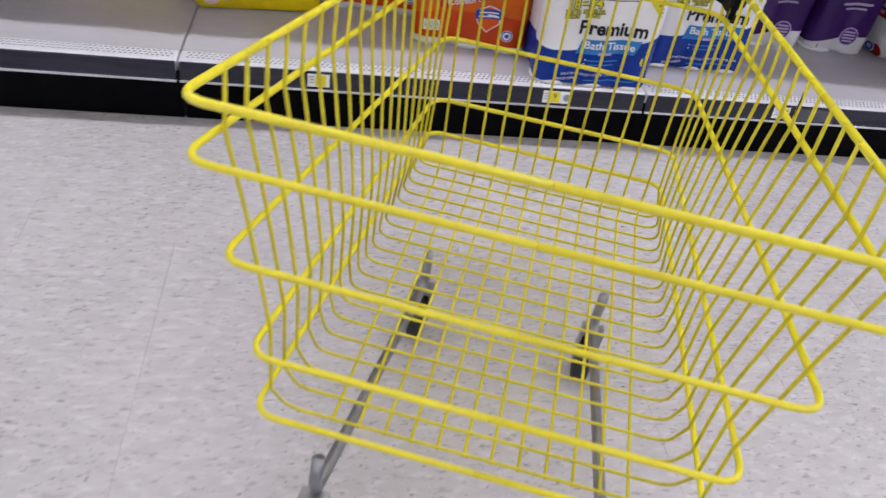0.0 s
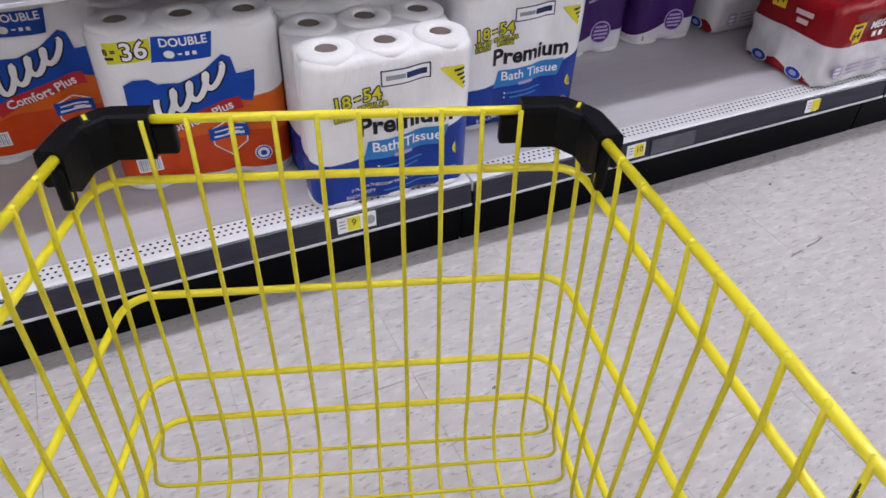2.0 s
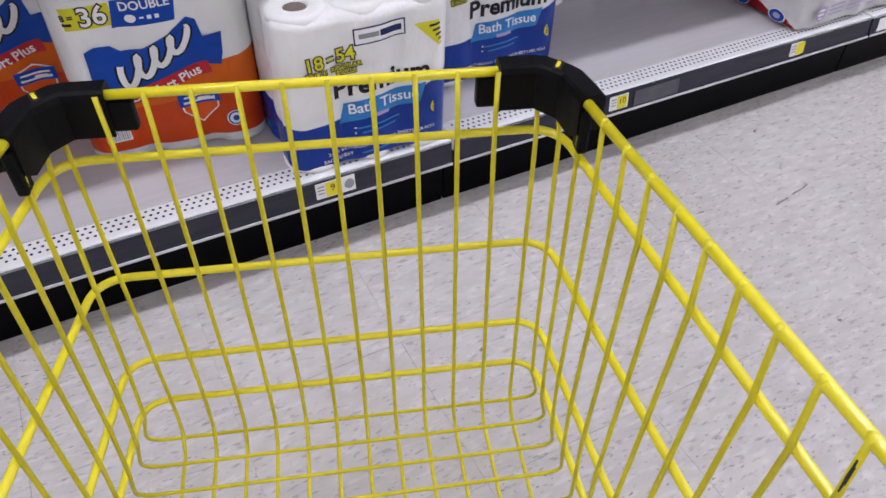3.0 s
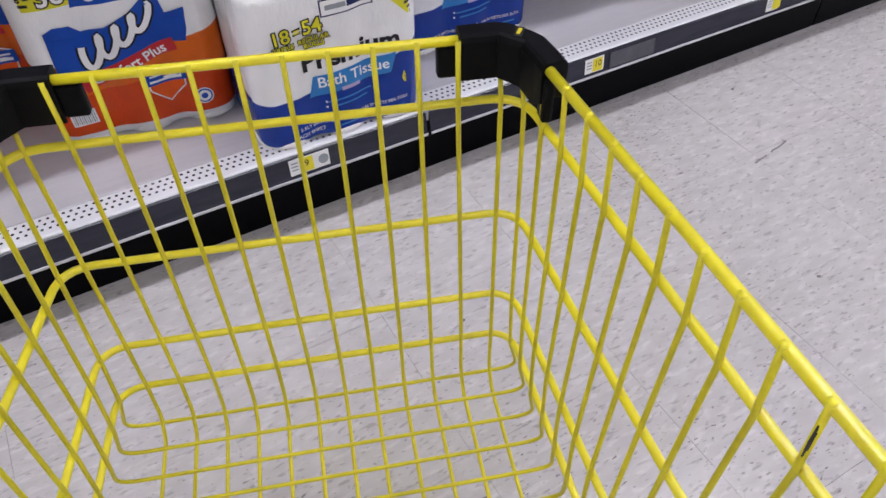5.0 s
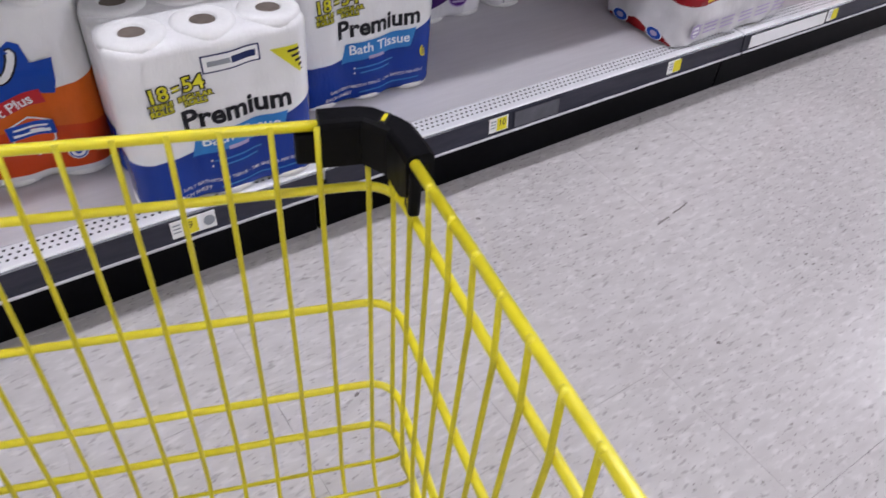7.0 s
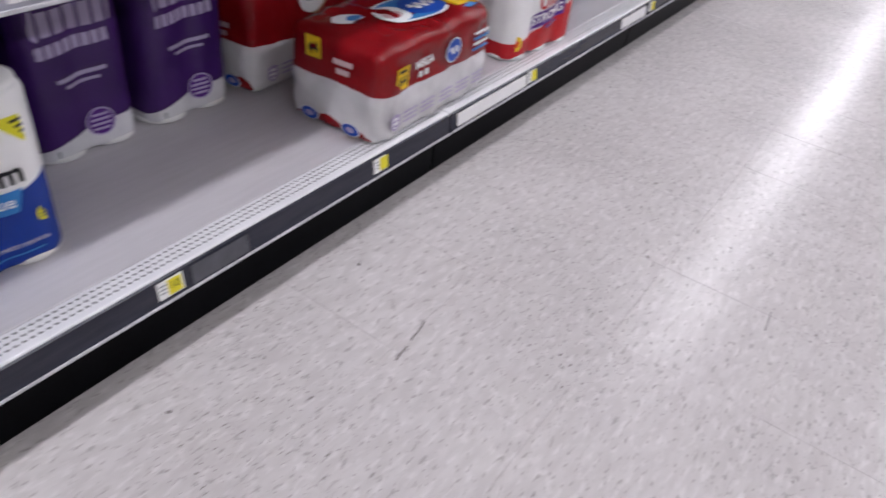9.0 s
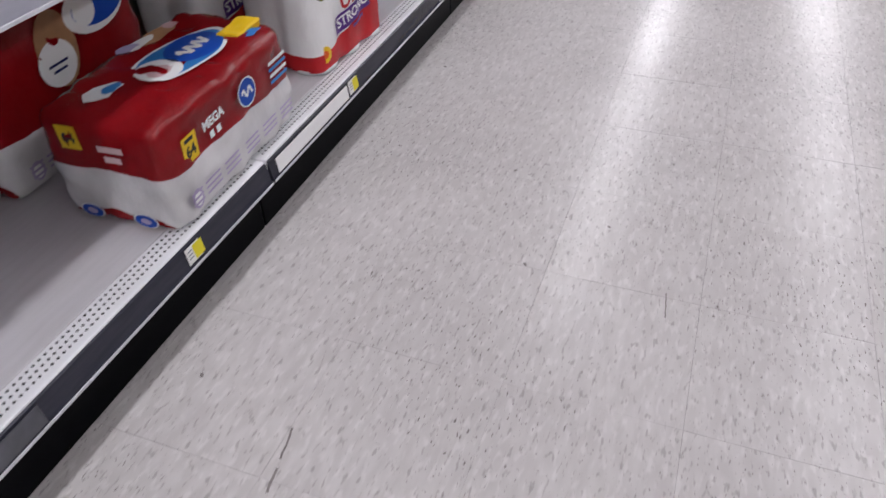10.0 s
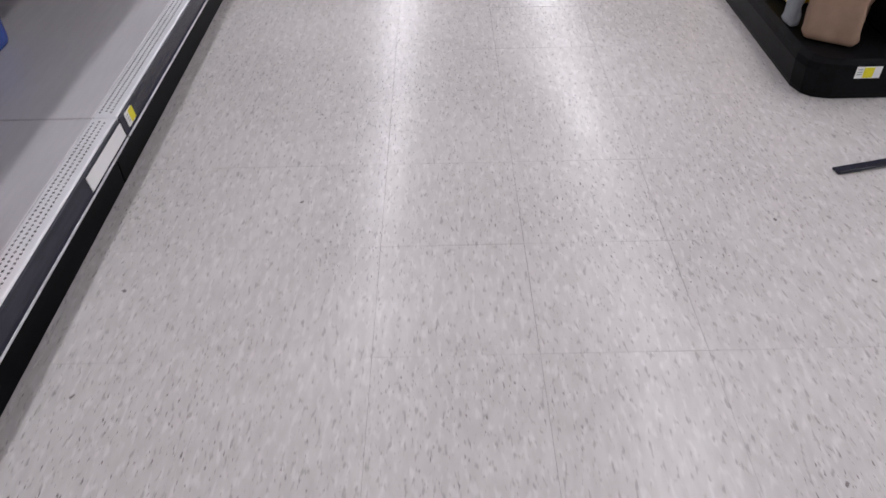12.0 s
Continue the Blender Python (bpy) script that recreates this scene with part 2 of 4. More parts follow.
# ---- prints on packs: flat shapes in x, z laid on a pack's face ----
def shape(pts):
    bm = bmesh.new()
    bm.faces.new([bm.verts.new((x, 0, z)) for x, z in pts])
    bmesh.ops.triangulate(bm, faces=bm.faces[:])
    return bm


def disc(cx, cz, rx, rz=None, n=24):
    rz = rz or rx
    return shape([(cx + rx * math.cos(2 * math.pi * i / n), cz + rz * math.sin(2 * math.pi * i / n)) for i in range(n)])


def bar(cx, cz, w, h, turn=0.0, slant=0.0):
    c, s = math.cos(radians(turn)), math.sin(radians(turn))
    out = []
    for u, v in ((-w / 2, -h / 2), (w / 2, -h / 2), (w / 2, h / 2), (-w / 2, h / 2)):
        u += slant * v
        out.append((cx + u * c - v * s, cz + u * s + v * c))
    return shape(out)


def words(text, cx, cz, size, turn=0.0, bold=0.0, slant=0.0):
    cu = bpy.data.curves.new("words", "FONT")
    cu.body, cu.size, cu.align_x, cu.align_y, cu.offset, cu.shear = text, size, "CENTER", "CENTER", bold, slant
    cu.resolution_u = 3
    ob = new("words", cu)
    me = bpy.data.meshes.new_from_object(ob.evaluated_get(bpy.context.evaluated_depsgraph_get()))
    bpy.data.objects.remove(ob)
    bpy.data.curves.remove(cu)
    bm = bmesh.new()
    bm.from_mesh(me)
    bpy.data.meshes.remove(me)
    c, s = math.cos(radians(turn)), math.sin(radians(turn))
    for v in bm.verts:
        x, y = v.co.x, v.co.y
        v.co = Vector((cx + x * c - y * s, 0, cz + x * s + y * c))
    return bm


def stroke(pts, width):
    """A ribbon along points in x, z."""
    P = [Vector((x, 0, z)) for x, z in pts]
    bm = bmesh.new()
    sides = []
    for i, p in enumerate(P):
        d = (P[min(i + 1, len(P) - 1)] - P[max(i - 1, 0)]).normalized()
        nrm = Vector((-d.z, 0, d.x)) * width / 2
        sides.append((bm.verts.new(p - nrm), bm.verts.new(p + nrm)))
    for a, c in zip(sides, sides[1:]):
        bm.faces.new((a[0], c[0], c[1], a[1]))
    return bm


def lay(bm, face, off):
    """Cut a flat print finely and lay it on the face y = face(x, z), off in front of it."""
    xs, zs = [v.co.x for v in bm.verts], [v.co.z for v in bm.verts]
    step = 0.005
    x = math.floor(min(xs) / step) * step + step
    while x < max(xs):
        bmesh.ops.bisect_plane(bm, geom=bm.verts[:] + bm.edges[:] + bm.faces[:], plane_co=(x, 0, 0), plane_no=(1, 0, 0))
        x += step
    z = math.floor(min(zs) / 0.01) * 0.01 + 0.01
    while z < max(zs):
        bmesh.ops.bisect_plane(bm, geom=bm.verts[:] + bm.edges[:] + bm.faces[:], plane_co=(0, 0, z), plane_no=(0, 0, 1))
        z += 0.01
    for v in bm.verts:
        v.co.y = face(v.co.x, v.co.z) - off
    return bm


# ---- floor, ceiling, walls ----
X0, X1, Y0, Y1, TOP = -5.0, 15.0, -9.0, 1.4, 3.05
TILE, TY = 0.3048, -0.607
floor = tagged(new("floor", link("floor", box(X0, Y0, -0.12, X1, Y1, -0.004), M["tile"])), "worn speckled grey vinyl tile shop floor", "floor", kind="structure")
tagged(new("ceiling", link("ceiling", box(X0, Y0, TOP, X1, Y1, TOP + 0.1), M["ceiling"])), "white suspended shop ceiling", "ceiling", kind="structure")
for nm, b in (("wall_north", (X0, Y1, 0, X1, Y1 + 0.15, TOP)), ("wall_south", (X0, Y0 - 0.15, 0, X1, Y0, TOP)),
              ("wall_west", (X0 - 0.15, Y0, 0, X0, Y1, TOP)), ("wall_east", (X1, Y0, 0, X1 + 0.15, Y1, TOP))):
    tagged(new(nm, link(nm, box(*b), M["wall"])), "plain pale painted shop wall", "wall", kind="structure")


def ceiling_light():
    t = thing("ceiling_light", "long white fluorescent strip light under the ceiling", "ceiling light", group="rows of strip lights")
    bm = box(-1.2, -0.09, -0.03, 1.2, 0.09, 0.0, 0.006)
    part("frame", bm, M["fixture"], t)
    bm = bmesh.new()
    n = 8
    prof = [(-0.075 * math.cos(math.pi * i / n), -0.03 - 0.05 * math.sin(math.pi * i / n)) for i in range(n + 1)]
    ends = [[bm.verts.new((x, y, z)) for y, z in prof] for x in (-1.18, 1.18)]
    for i in range(n):
        bm.faces.new((ends[0][i], ends[0][i + 1], ends[1][i + 1], ends[1][i]))
    bm.faces.new(ends[0])
    bm.faces.new(ends[1][::-1])
    part("diffuser", bm, M["tube"], t, "glowing white diffuser")
    return t


light = ceiling_light()
first = True
# the row at -4.22 is unseen, added for general fill light
for yy in (-0.22, -2.22, -4.22):
    for i in range(8):
        if yy == -2.22 and i < 3:
            continue
        m = pose(-3.6 + 2.46 * i + (2.0 if yy == -0.22 and i > 2 else 0), yy, TOP)
        if first:
            light.matrix_basis, first = m, False
        else:
            copy_thing(light, m)

# ---- the gondola: six joined units, each 1.219 wide ----
UNIT, DECK, EDGE = 1.219, 0.180, -0.02
SEAMS = [-1.884 + UNIT * i for i in range(7)]


def shelf_unit():
    t = thing("shelf_unit", "grey steel gondola shelf unit with black kick plate", "shelf unit", pose(SEAMS[0], 0, 0), "joined gondola shelf units")
    g = 0.0015
    bm = box(g, EDGE + 0.055, DECK - 0.02, UNIT - g, 0.60, DECK, 0.003)
    part("deck", bm, M["deck"], t)
    bm = box(g, EDGE, DECK - 0.03, UNIT - g, EDGE + 0.0545, DECK + 0.0005, 0.004)
    part("deck_edge", bm, M["deck_lip"], t, "white perforated front edge")
    # flat dark discs on the edge, their colour in place of shaded holes
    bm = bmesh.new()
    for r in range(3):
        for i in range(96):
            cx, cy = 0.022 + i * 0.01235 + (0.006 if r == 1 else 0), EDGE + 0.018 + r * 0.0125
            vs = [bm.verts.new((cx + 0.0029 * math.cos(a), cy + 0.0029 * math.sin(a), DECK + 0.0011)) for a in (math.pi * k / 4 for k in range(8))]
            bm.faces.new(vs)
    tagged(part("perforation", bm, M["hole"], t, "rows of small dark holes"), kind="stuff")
    bm = box(g, 0.014, 0.0, UNIT - g, 0.034, DECK - 0.03, 0.003)
    part("kick_plate", bm, M["kick"], t, "black painted kick plate")
    bm = bmesh.new()
    prof = [(EDGE, DECK - 0.003), (EDGE - 0.004, DECK - 0.005), (EDGE - 0.009, DECK - 0.042), (EDGE - 0.012, DECK - 0.048), (EDGE - 0.011, DECK - 0.051), (EDGE, DECK - 0.051)]
    ends = [[bm.verts.new((x, y, z)) for y, z in prof] for x in (0.004, UNIT - 0.004)]
    for i in range(len(prof)):
        j = (i + 1) % len(prof)
        bm.faces.new((ends[0][i], ends[0][j], ends[1][j], ends[1][i]))
    bm.faces.new(ends[0][::-1])
    bm.faces.new(ends[1])
    rail = part("price_rail", bm, M["rail"], t, "smoky grey plastic price channel")
    part("lip", box(0.004, EDGE - 0.0145, DECK - 0.0525, UNIT - 0.004, EDGE - 0.0125, DECK - 0.0465, 0.0008), M["rail_lip"], rail)
    part("back_panel", box(g, 0.60, 0.0, UNIT - g, 0.63, 2.0, 0.002), M["back"], t)
    bm = box(-0.014, 0.585, DECK, 0.014, 0.5995, 2.0, 0.002)
    for k in range(34):
        box(-0.003, 0.5835, 0.2 + k * 0.05, 0.003, 0.5849, 0.225 + k * 0.05, bm=bm)
    part("upright", bm, M["back"], t)
    for z in (0.652, 1.078, 1.508):
        up = part("upper_shelf", box(g, 0.094, z - 0.03, UNIT - g, 0.60, z, 0.003), M["deck"], t)
        part("front_rail", box(0.004, 0.080, z - 0.05, UNIT - 0.004, 0.0935, z + 0.002, 0.003), M["shelf_edge"], up)
        part("lip", box(0.004, 0.0765, z - 0.0515, UNIT - 0.004, 0.0795, z - 0.045, 0.001), M["rail_lip"], up)
    return t


unit = shelf_unit()
for x in SEAMS[1:-1]:
    copy_thing(unit, pose(x, 0, 0))


def price_tag(x, w, text="", sticker=False, y=-0.0285, z=DECK - 0.024, tilt=-7):
    """A paper price tag in a rail, leaning with it."""
    t = thing("price_tag", "small white and yellow paper price tag", "price tag", pose(x + w / 2, y, z, tilt, 0, 0), "price tags along the shelf rail")
    h = 0.033
    part("card", box(-w / 2, -0.0006, -h / 2, w / 2, 0.0006, h / 2), M["white"], t)
    a = -w / 2 + (0.02 if sticker or w > 0.03 else 0.008)
    b = a + 0.026
    part("price_field", box(a, -0.0014, -h / 2 + 0.002, b, -0.0007, h / 2 - 0.002), M["tag_yellow"], t, "yellow price field")
    if text:
        bm = words(text, (a + b) / 2, 0.002, 0.02)
        for v in bm.verts:
            v.co.y = -0.0018
        part("price", bm, M["ink"], t, "black price digits")
    for k in range(3):
        bm = bar(-w / 2 + 0.010, 0.009 - 0.007 * k, 0.013, 0.0025)
        for v in bm.verts:
            v.co.y = -0.0016
        part("small_print", bm, M["grey"], t)
    if sticker:
        bm = disc(w / 2 - 0.012, 0, 0.010)
        for v in bm.verts:
            v.co.y = -0.0016
        part("round_mark", bm, M["grey"], t)
    return t


for x, w, s, st in ((-0.352, 0.055, "", False), (0.264, 0.078, "9", True), (0.938, 0.05, "10", False), (1.484, 0.04, "", False), (2.146, 0.04, "", False), (3.018, 0.04, "", False)):
    price_tag(x, w, s, st)
price_tag(1.725, 0.045, "", False, 0.0785, 0.630, 0)
price_tag(0.872, 0.045, "", False, 0.0785, 0.630, 0)


for x0_ in (1.005,):
    t = thing("label_holder", "clear plastic label holder clipped over the price rail", "label holder", pose(x0_, -0.0292, DECK - 0.026, -7, 0, 0))
    part("holder_plate", box(0, -0.0010, -0.018, 0.125, 0.0004, 0.018, 0.0004), M["holder"], t)
    for e_ in (0.0, 0.1225):
        part("holder_edge", box(e_, -0.0022, -0.018, e_ + 0.0025, -0.0011, 0.018), M["holder"], t)
for x0_, x1_ in ((1.80, 2.136), (2.775, 2.985)):
    t = thing("label_strip", "blank white paper strip in the price rail", "label strip", pose(x0_, -0.0292, DECK - 0.026, -7, 0, 0))
    part("paper_strip", box(0, -0.0008, -0.0165, x1_ - x0_, 0.0004, 0.0165), M["white"], t)


# ---- packs of paper rolls ----
def groove(x, pitch, depth):
    return depth * (0.5 + 0.5 * math.cos(2 * math.pi * x / pitch)) ** 2


def roll_pack(name, label, category, w, d, h, nx, ny, mat, m, bulge=0.007, seed=1):
    """Rolls in printed film: three columns press through the film, the ends of the rolls show above."""
    t = thing(name, label, category, m)
    rng = random.Random(seed)
    pitch = w / nx
    sh = 0.0 if nx % 2 == 0 else pitch / 2
    r = min(0.042, d * 0.25)
    pd = d / ny
    shd = 0.0 if ny % 2 == 0 else pd / 2

    def inset(z):
        e = 0.016
        a = max(0.0, 1 - z / e) if z < e else max(0.0, 1 - (h - z) / e)
        return e * (1 - math.sqrt(max(0.0, 1 - a * a)))

    def soft(x, z):
        return 0.0030 * noise.noise(Vector((x * 16 + seed * 7, z * 8, seed))) - 0.0016 * max(0.0, math.cos(6 * math.pi * z / h)) ** 10

    def face(x, z):
        lean = bulge * (1.25 - 0.5 * z / h)
        return -d / 2 + groove(x + sh, pitch, lean) + inset(z) - soft(x, z) + max(0, abs(x) - (w / 2 - r)) ** 2 / (2 * r) * 1.2

    bm = bmesh.new()
    outline = []
    n = 54
    for i in range(n + 1):
        outline.append(("f", -w / 2 + r + (w - 2 * r) * i / n))
    for i in range(1, 7):
        outline.append(("c0", math.pi / 2 * i / 7))
    for i in range(17):
        outline.append(("r", -d / 2 + r + (d - 2 * r) * i / 16))
    for i in range(1, 7):
        outline.append(("c1", math.pi / 2 * i / 7))
    for i in range(25):
        outline.append(("b", w / 2 - r - (w - 2 * r) * i / 24))
    for i in range(1, 7):
        outline.append(("c2", math.pi / 2 * i / 7))
    for i in range(17):
        outline.append(("l", d / 2 - r - (d - 2 * r) * i / 16))
    for i in range(1, 7):
        outline.append(("c3", math.pi / 2 * i / 7))
    levels = [0, 0.002, 0.005, 0.009, 0.014] + [0.02 + (h - 0.04) * i / 30 for i in range(31)] + [h - 0.014, h - 0.009, h - 0.005, h - 0.002, h]
    rings = []
    for z in levels:
        ring = []
        k = inset(z)
        lean = bulge * (1.25 - 0.5 * z / h)
        for tag, q in outline:
            s = soft(q + 1, z)
            if tag == "f":
                p = (q, face(q, z))
            elif tag == "b":
                p = (q, d / 2 - groove(q + sh, pitch, lean) - k + s)
            elif tag == "r":
                p = (w / 2 - groove(q + shd, pd, lean) - k + s, q)
            elif tag == "l":
                p = (-w / 2 + groove(q + shd, pd, lean) + k - s, q)
            else:
                cx, cy, a0 = {"c0": (1, -1, -math.pi / 2), "c1": (1, 1, 0), "c2": (-1, 1, math.pi / 2), "c3": (-1, -1, math.pi)}[tag]
                rr = r - k
                p = (cx * (w / 2 - r) + rr * math.cos(a0 + q), cy * (d / 2 - r) + rr * math.sin(a0 + q))
            ring.append(bm.verts.new((p[0], p[1], z)))
        rings.append(ring)
    c = len(outline)
    for a, b in zip(rings, rings[1:]):
        for j in range(c):
            bm.faces.new((a[j], a[(j + 1) % c], b[(j + 1) % c], b[j]))
    bm.faces.new(rings[-1])
    bm.faces.new(rings[0][::-1])
    part("wrapper", bm, mat, t, smooth=True)
    rad = min(pitch, pd) / 2 - 0.0015
    for i in range(nx):
        for j in range(ny):
            cx, cy = (i - (nx - 1) / 2) * pitch, (j - (ny - 1) / 2) * pd
            z0 = h + rng.uniform(-0.0004, 0.0010)
            bm = lathe([(rad, z0 - 0.012), (rad - 0.0015, z0 + 0.001), (rad - 0.009, z0 + 0.0055), (0.024, z0 + 0.0062), (0.021, z0 + 0.004), (0.0205, z0 + 0.0012), (0.0, z0 + 0.001)], 24, at=(cx, cy, 0))
            rl = part("roll_end", bm, M["paper"], t, "white paper roll end under film", True)
            bm = lathe([(0.0195, z0 + 0.0018), (0.0, z0 + 0.0019)], 20, at=(cx, cy, 0))
            part("core", bm, M["core"], rl, "dark hollow core")
            if j == 0:
                bm = lathe([(rad - 0.002, 0.0005), (rad + 0.0035, 0.004), (rad + 0.004, 0.013), (rad - 0.004, 0.016)], 24, at=(cx, cy - 0.001, 0))
                part("roll_foot", bm, M["paper"], t, "white roll edge showing below the film", True)
    return t, face


class Ink:
    """Lays prints on one pack; a print lies a little above those that it overlaps."""

    def __init__(self, t, face):
        self.t, self.face, self.done = t, face, []

    def put(self, name, bm, mat, label=""):
        xs, zs = [v.co.x for v in bm.verts], [v.co.z for v in bm.verts]
        b = (min(xs), max(xs), min(zs), max(zs))
        level = 1 + max([q[4] for q in self.done if q[0] < b[1] and b[0] < q[1] and q[2] < b[3] and b[2] < q[3]], default=0)
        self.done.append((*b, level))
        return part(name, lay(bm, self.face, 0.0010 + 0.0003 * level), M[mat], self.t, label)


def premium_pack(x, y, turn, seed, z=DECK, detail=True, label="white and blue film pack of toilet rolls on the deck"):
    w, d, h = 0.315, 0.215, 0.298
    t, face = roll_pack("toilet_roll_pack", label, "toilet paper", w, d, h, 3, 2, M["premium"], pose(x, y + d / 2, z, 0, 0, turn), seed=seed)
    if not detail:
        return t
    k = Ink(t, face)
    k.put("logo_box", bar(0.020, 0.256, 0.094, 0.030, 2), "navy", "navy outlined logo plate")
    k.put("logo_plate", bar(0.020, 0.256, 0.089, 0.025, 2), "white")
    k.put("logo_bar", bar(0.000, 0.2555, 0.036, 0.0085, 2), "grey")
    k.put("logo_bar", bar(0.040, 0.2570, 0.040, 0.0115, 2), "navy")
    k.put("corner_flag", shape([(0.082, 0.258), (0.150, 0.258), (0.148, 0.192)]), "lime", "yellow corner flag")
    for a in range(5):
        k.put("flag_line", bar(0.128 + 0.003 * a, 0.250 - 0.0095 * a, 0.034 - 0.006 * a, 0.0045, 3), "ink")
    for c, n_ in (("18", -0.099), ("=", -0.070), ("54", -0.043)):
        dz = 0.224 + (n_ + 0.07) * 0.12
        k.put("count", words(c, n_, dz, 0.034 if c != "=" else 0.02, 5, 0.0028), "ink")
        k.put("count", words(c, n_, dz, 0.034 if c != "=" else 0.02, 5, 0.0006), "lime", "lime green roll count")
    for cx, s1, s2 in ((-0.096, "TRIPLE", "ROLLS"), (-0.043, "REGULAR", "ROLLS")):
        for q, wd in ((0, s1), (1, s2)):
            dz = 0.204 - 0.0105 * q + (cx + 0.07) * 0.10
            k.put("count_note", words(wd, cx, dz, 0.0125, 5, 0.0017), "ink")
            k.put("count_note", words(wd, cx, dz, 0.0125, 5, 0.0003), "lime")
    k.put("title", words("Premium", 0.021, 0.166, 0.050, 2, 0.0016), "ink", "black title lettering")
    k.put("banner", shape([(-0.062, 0.092), (0.092, 0.104), (0.104, 0.144), (-0.052, 0.133)]), "sky", "light blue banner")
    k.put("subtitle", words("Bath Tissue", 0.022, 0.121, 0.029, 2.5, 0.0004), "white", "white subtitle lettering")
    k.put("note", bar(0.015, 0.099, 0.036, 0.007, 2.5), "lavender")
    for a, wd in enumerate((0.085, 0.068)):
        k.put("small_print", bar(0.012, 0.080 - 0.011 * a, wd, 0.0032, 2.5), "sky")
        k.put("bullet", disc(-0.034, 0.079 - 0.011 * a, 0.002, None, 8), "white")
    k.put("small_print", words("2-PLY BATHROOM TISSUE - 246 SHEETS PER ROLL", 0.018, 0.040, 0.0098, 2.5), "white")
    k.put("small_print", words("EACH SHEET", -0.070, 0.022, 0.0105, 2.5), "white")
    k.put("small_print", bar(0.045, 0.026, 0.14, 0.003, 2.5), "sky")
    k.put("seal", disc(0.129, 0.087, 0.0145), "lime", "round yellow seal")
    for a in range(3):
        k.put("seal_line", bar(0.129, 0.093 - 0.006 * a, 0.020 - 0.003 * abs(a - 1), 0.003, 2), "navy")
    return t


def comfort_pack(x, y, turn, seed, label):
    w, d, h = 0.322, 0.21, 0.318
    t, face = roll_pack("toilet_roll_pack", label, "toilet paper", w, d, h, 3, 2, M["comfort"], pose(x, y + d / 2, DECK, 0, 0, turn), seed=seed)
    k = Ink(t, face)
    k.put("count_plate", bar(-0.102, 0.283, 0.088, 0.038, 0), "lime", "yellow roll count plate")
    k.put("count", words("36", -0.086, 0.283, 0.044, 2, 0.0032), "ink")
    k.put("count", words("36", -0.086, 0.283, 0.044, 2, 0.0008), "white", "large roll count")
    k.put("small_print", words("18 =", -0.128, 0.285, 0.015, 1, 0.0006), "ink")
    k.put("small_print", bar(-0.128, 0.274, 0.018, 0.005), "ink")
    k.put("plate", bar(-0.008, 0.282, 0.100, 0.046, 1, 0.18), "blue", "blue size plate")
    k.put("plate_word", words("DOUBLE", -0.004, 0.293, 0.021, 1, 0.0004), "white")
    k.put("plate_mark", disc(-0.030, 0.272, 0.009, 0.007), "white")
    for a in range(3):
        k.put("plate_block", bar(-0.012 + 0.012 * a, 0.272, 0.007, 0.007 if a else 0.003), "white")
    k.put("flag", shape([(-0.118, 0.148), (-0.106, 0.150), (-0.108, 0.168), (-0.112, 0.190), (-0.116, 0.224), (-0.098, 0.232), (-0.074, 0.230), (-0.060, 0.216), (-0.024, 0.218), (0.020, 0.236), (0.056, 0.262), (0.070, 0.256), (0.076, 0.224), (0.108, 0.230), (0.104, 0.190), (0.098, 0.168), (0.066, 0.172), (0.030, 0.156), (-0.010, 0.138), (-0.052, 0.124), (-0.084, 0.126), (-0.096, 0.146)]), "blue", "blue waving flag")
    loops = []
    for a in range(61):
        f = a / 60
        ph = f * 2 * math.pi * 4
        loops.append((-0.068 + 0.120 * f - 0.008 * math.sin(ph), 0.166 + 0.062 * f + (0.026 - 0.009 * f) * math.cos(ph + 0.5)))
    k.put("flag_script", stroke(loops, 0.0175), "ink")
    k.put("flag_script", stroke(loops, 0.0105), "white", "plain white looped stroke")
    k.put("ribbon", stroke([(-0.088 + 0.166 * a / 20, 0.114 + 0.052 * a / 20 + 0.006 * math.sin(a / 20 * 3.1)) for a in range(21)], 0.024), "red")
    k.put("ribbon_text", words("Comfort Plus", -0.004, 0.142, 0.025, 17, 0.0005), "white", "white slanted words")
    sh = [(0.014, 0.116), (0.046, 0.128), (0.078, 0.120), (0.076, 0.086), (0.046, 0.058), (0.018, 0.084)]
    k.put("shield_edge", shape([(0.046 + (a - 0.046) * 1.09, 0.095 + (b - 0.095) * 1.09) for a, b in sh]), "white")
    k.put("shield", shape(sh), "orange", "orange shield")
    k.put("shield_band", bar(0.046, 0.108, 0.072, 0.026, 3), "blue")
    k.put("shield_line", bar(0.046, 0.112, 0.052, 0.004, 3), "white")
    k.put("shield_line", bar(0.046, 0.103, 0.056, 0.007, 3), "white")
    for r_, mt in ((0.0165, "white"), (0.0145, "blue"), (0.0115, "white"), (0.006, "blue")):
        k.put("seal", disc(0.104, 0.055, r_), mt, "small round blue seal" if r_ == 0.0145 else "")
    k.put("corner_tab", bar(0.143, 0.296, 0.008, 0.05), "lime")
    k.put("barcode", bar(-0.106, 0.058, 0.044, 0.030, 2), "white", "white barcode panel")
    for a in range(11):
        k.put("barcode_line", bar(-0.124 + 0.0036 * a, 0.058, 0.0014 + 0.0009 * (a % 2), 0.024, 2), "grey")
    return t


premium_pack(0.396, -0.012, -2.0, 3)
premium_pack(0.390, 0.232, -1.0, 5, detail=False)
premium_pack(0.753, 0.146, -2.0, 7)
comfort_pack(0.094, 0.171, -8.0, 11, "white and orange film pack of toilet rolls on the shelf deck")
comfort_pack(-0.165, 0.375, -5.0, 13, "white and orange toilet roll pack standing far back on the deck")


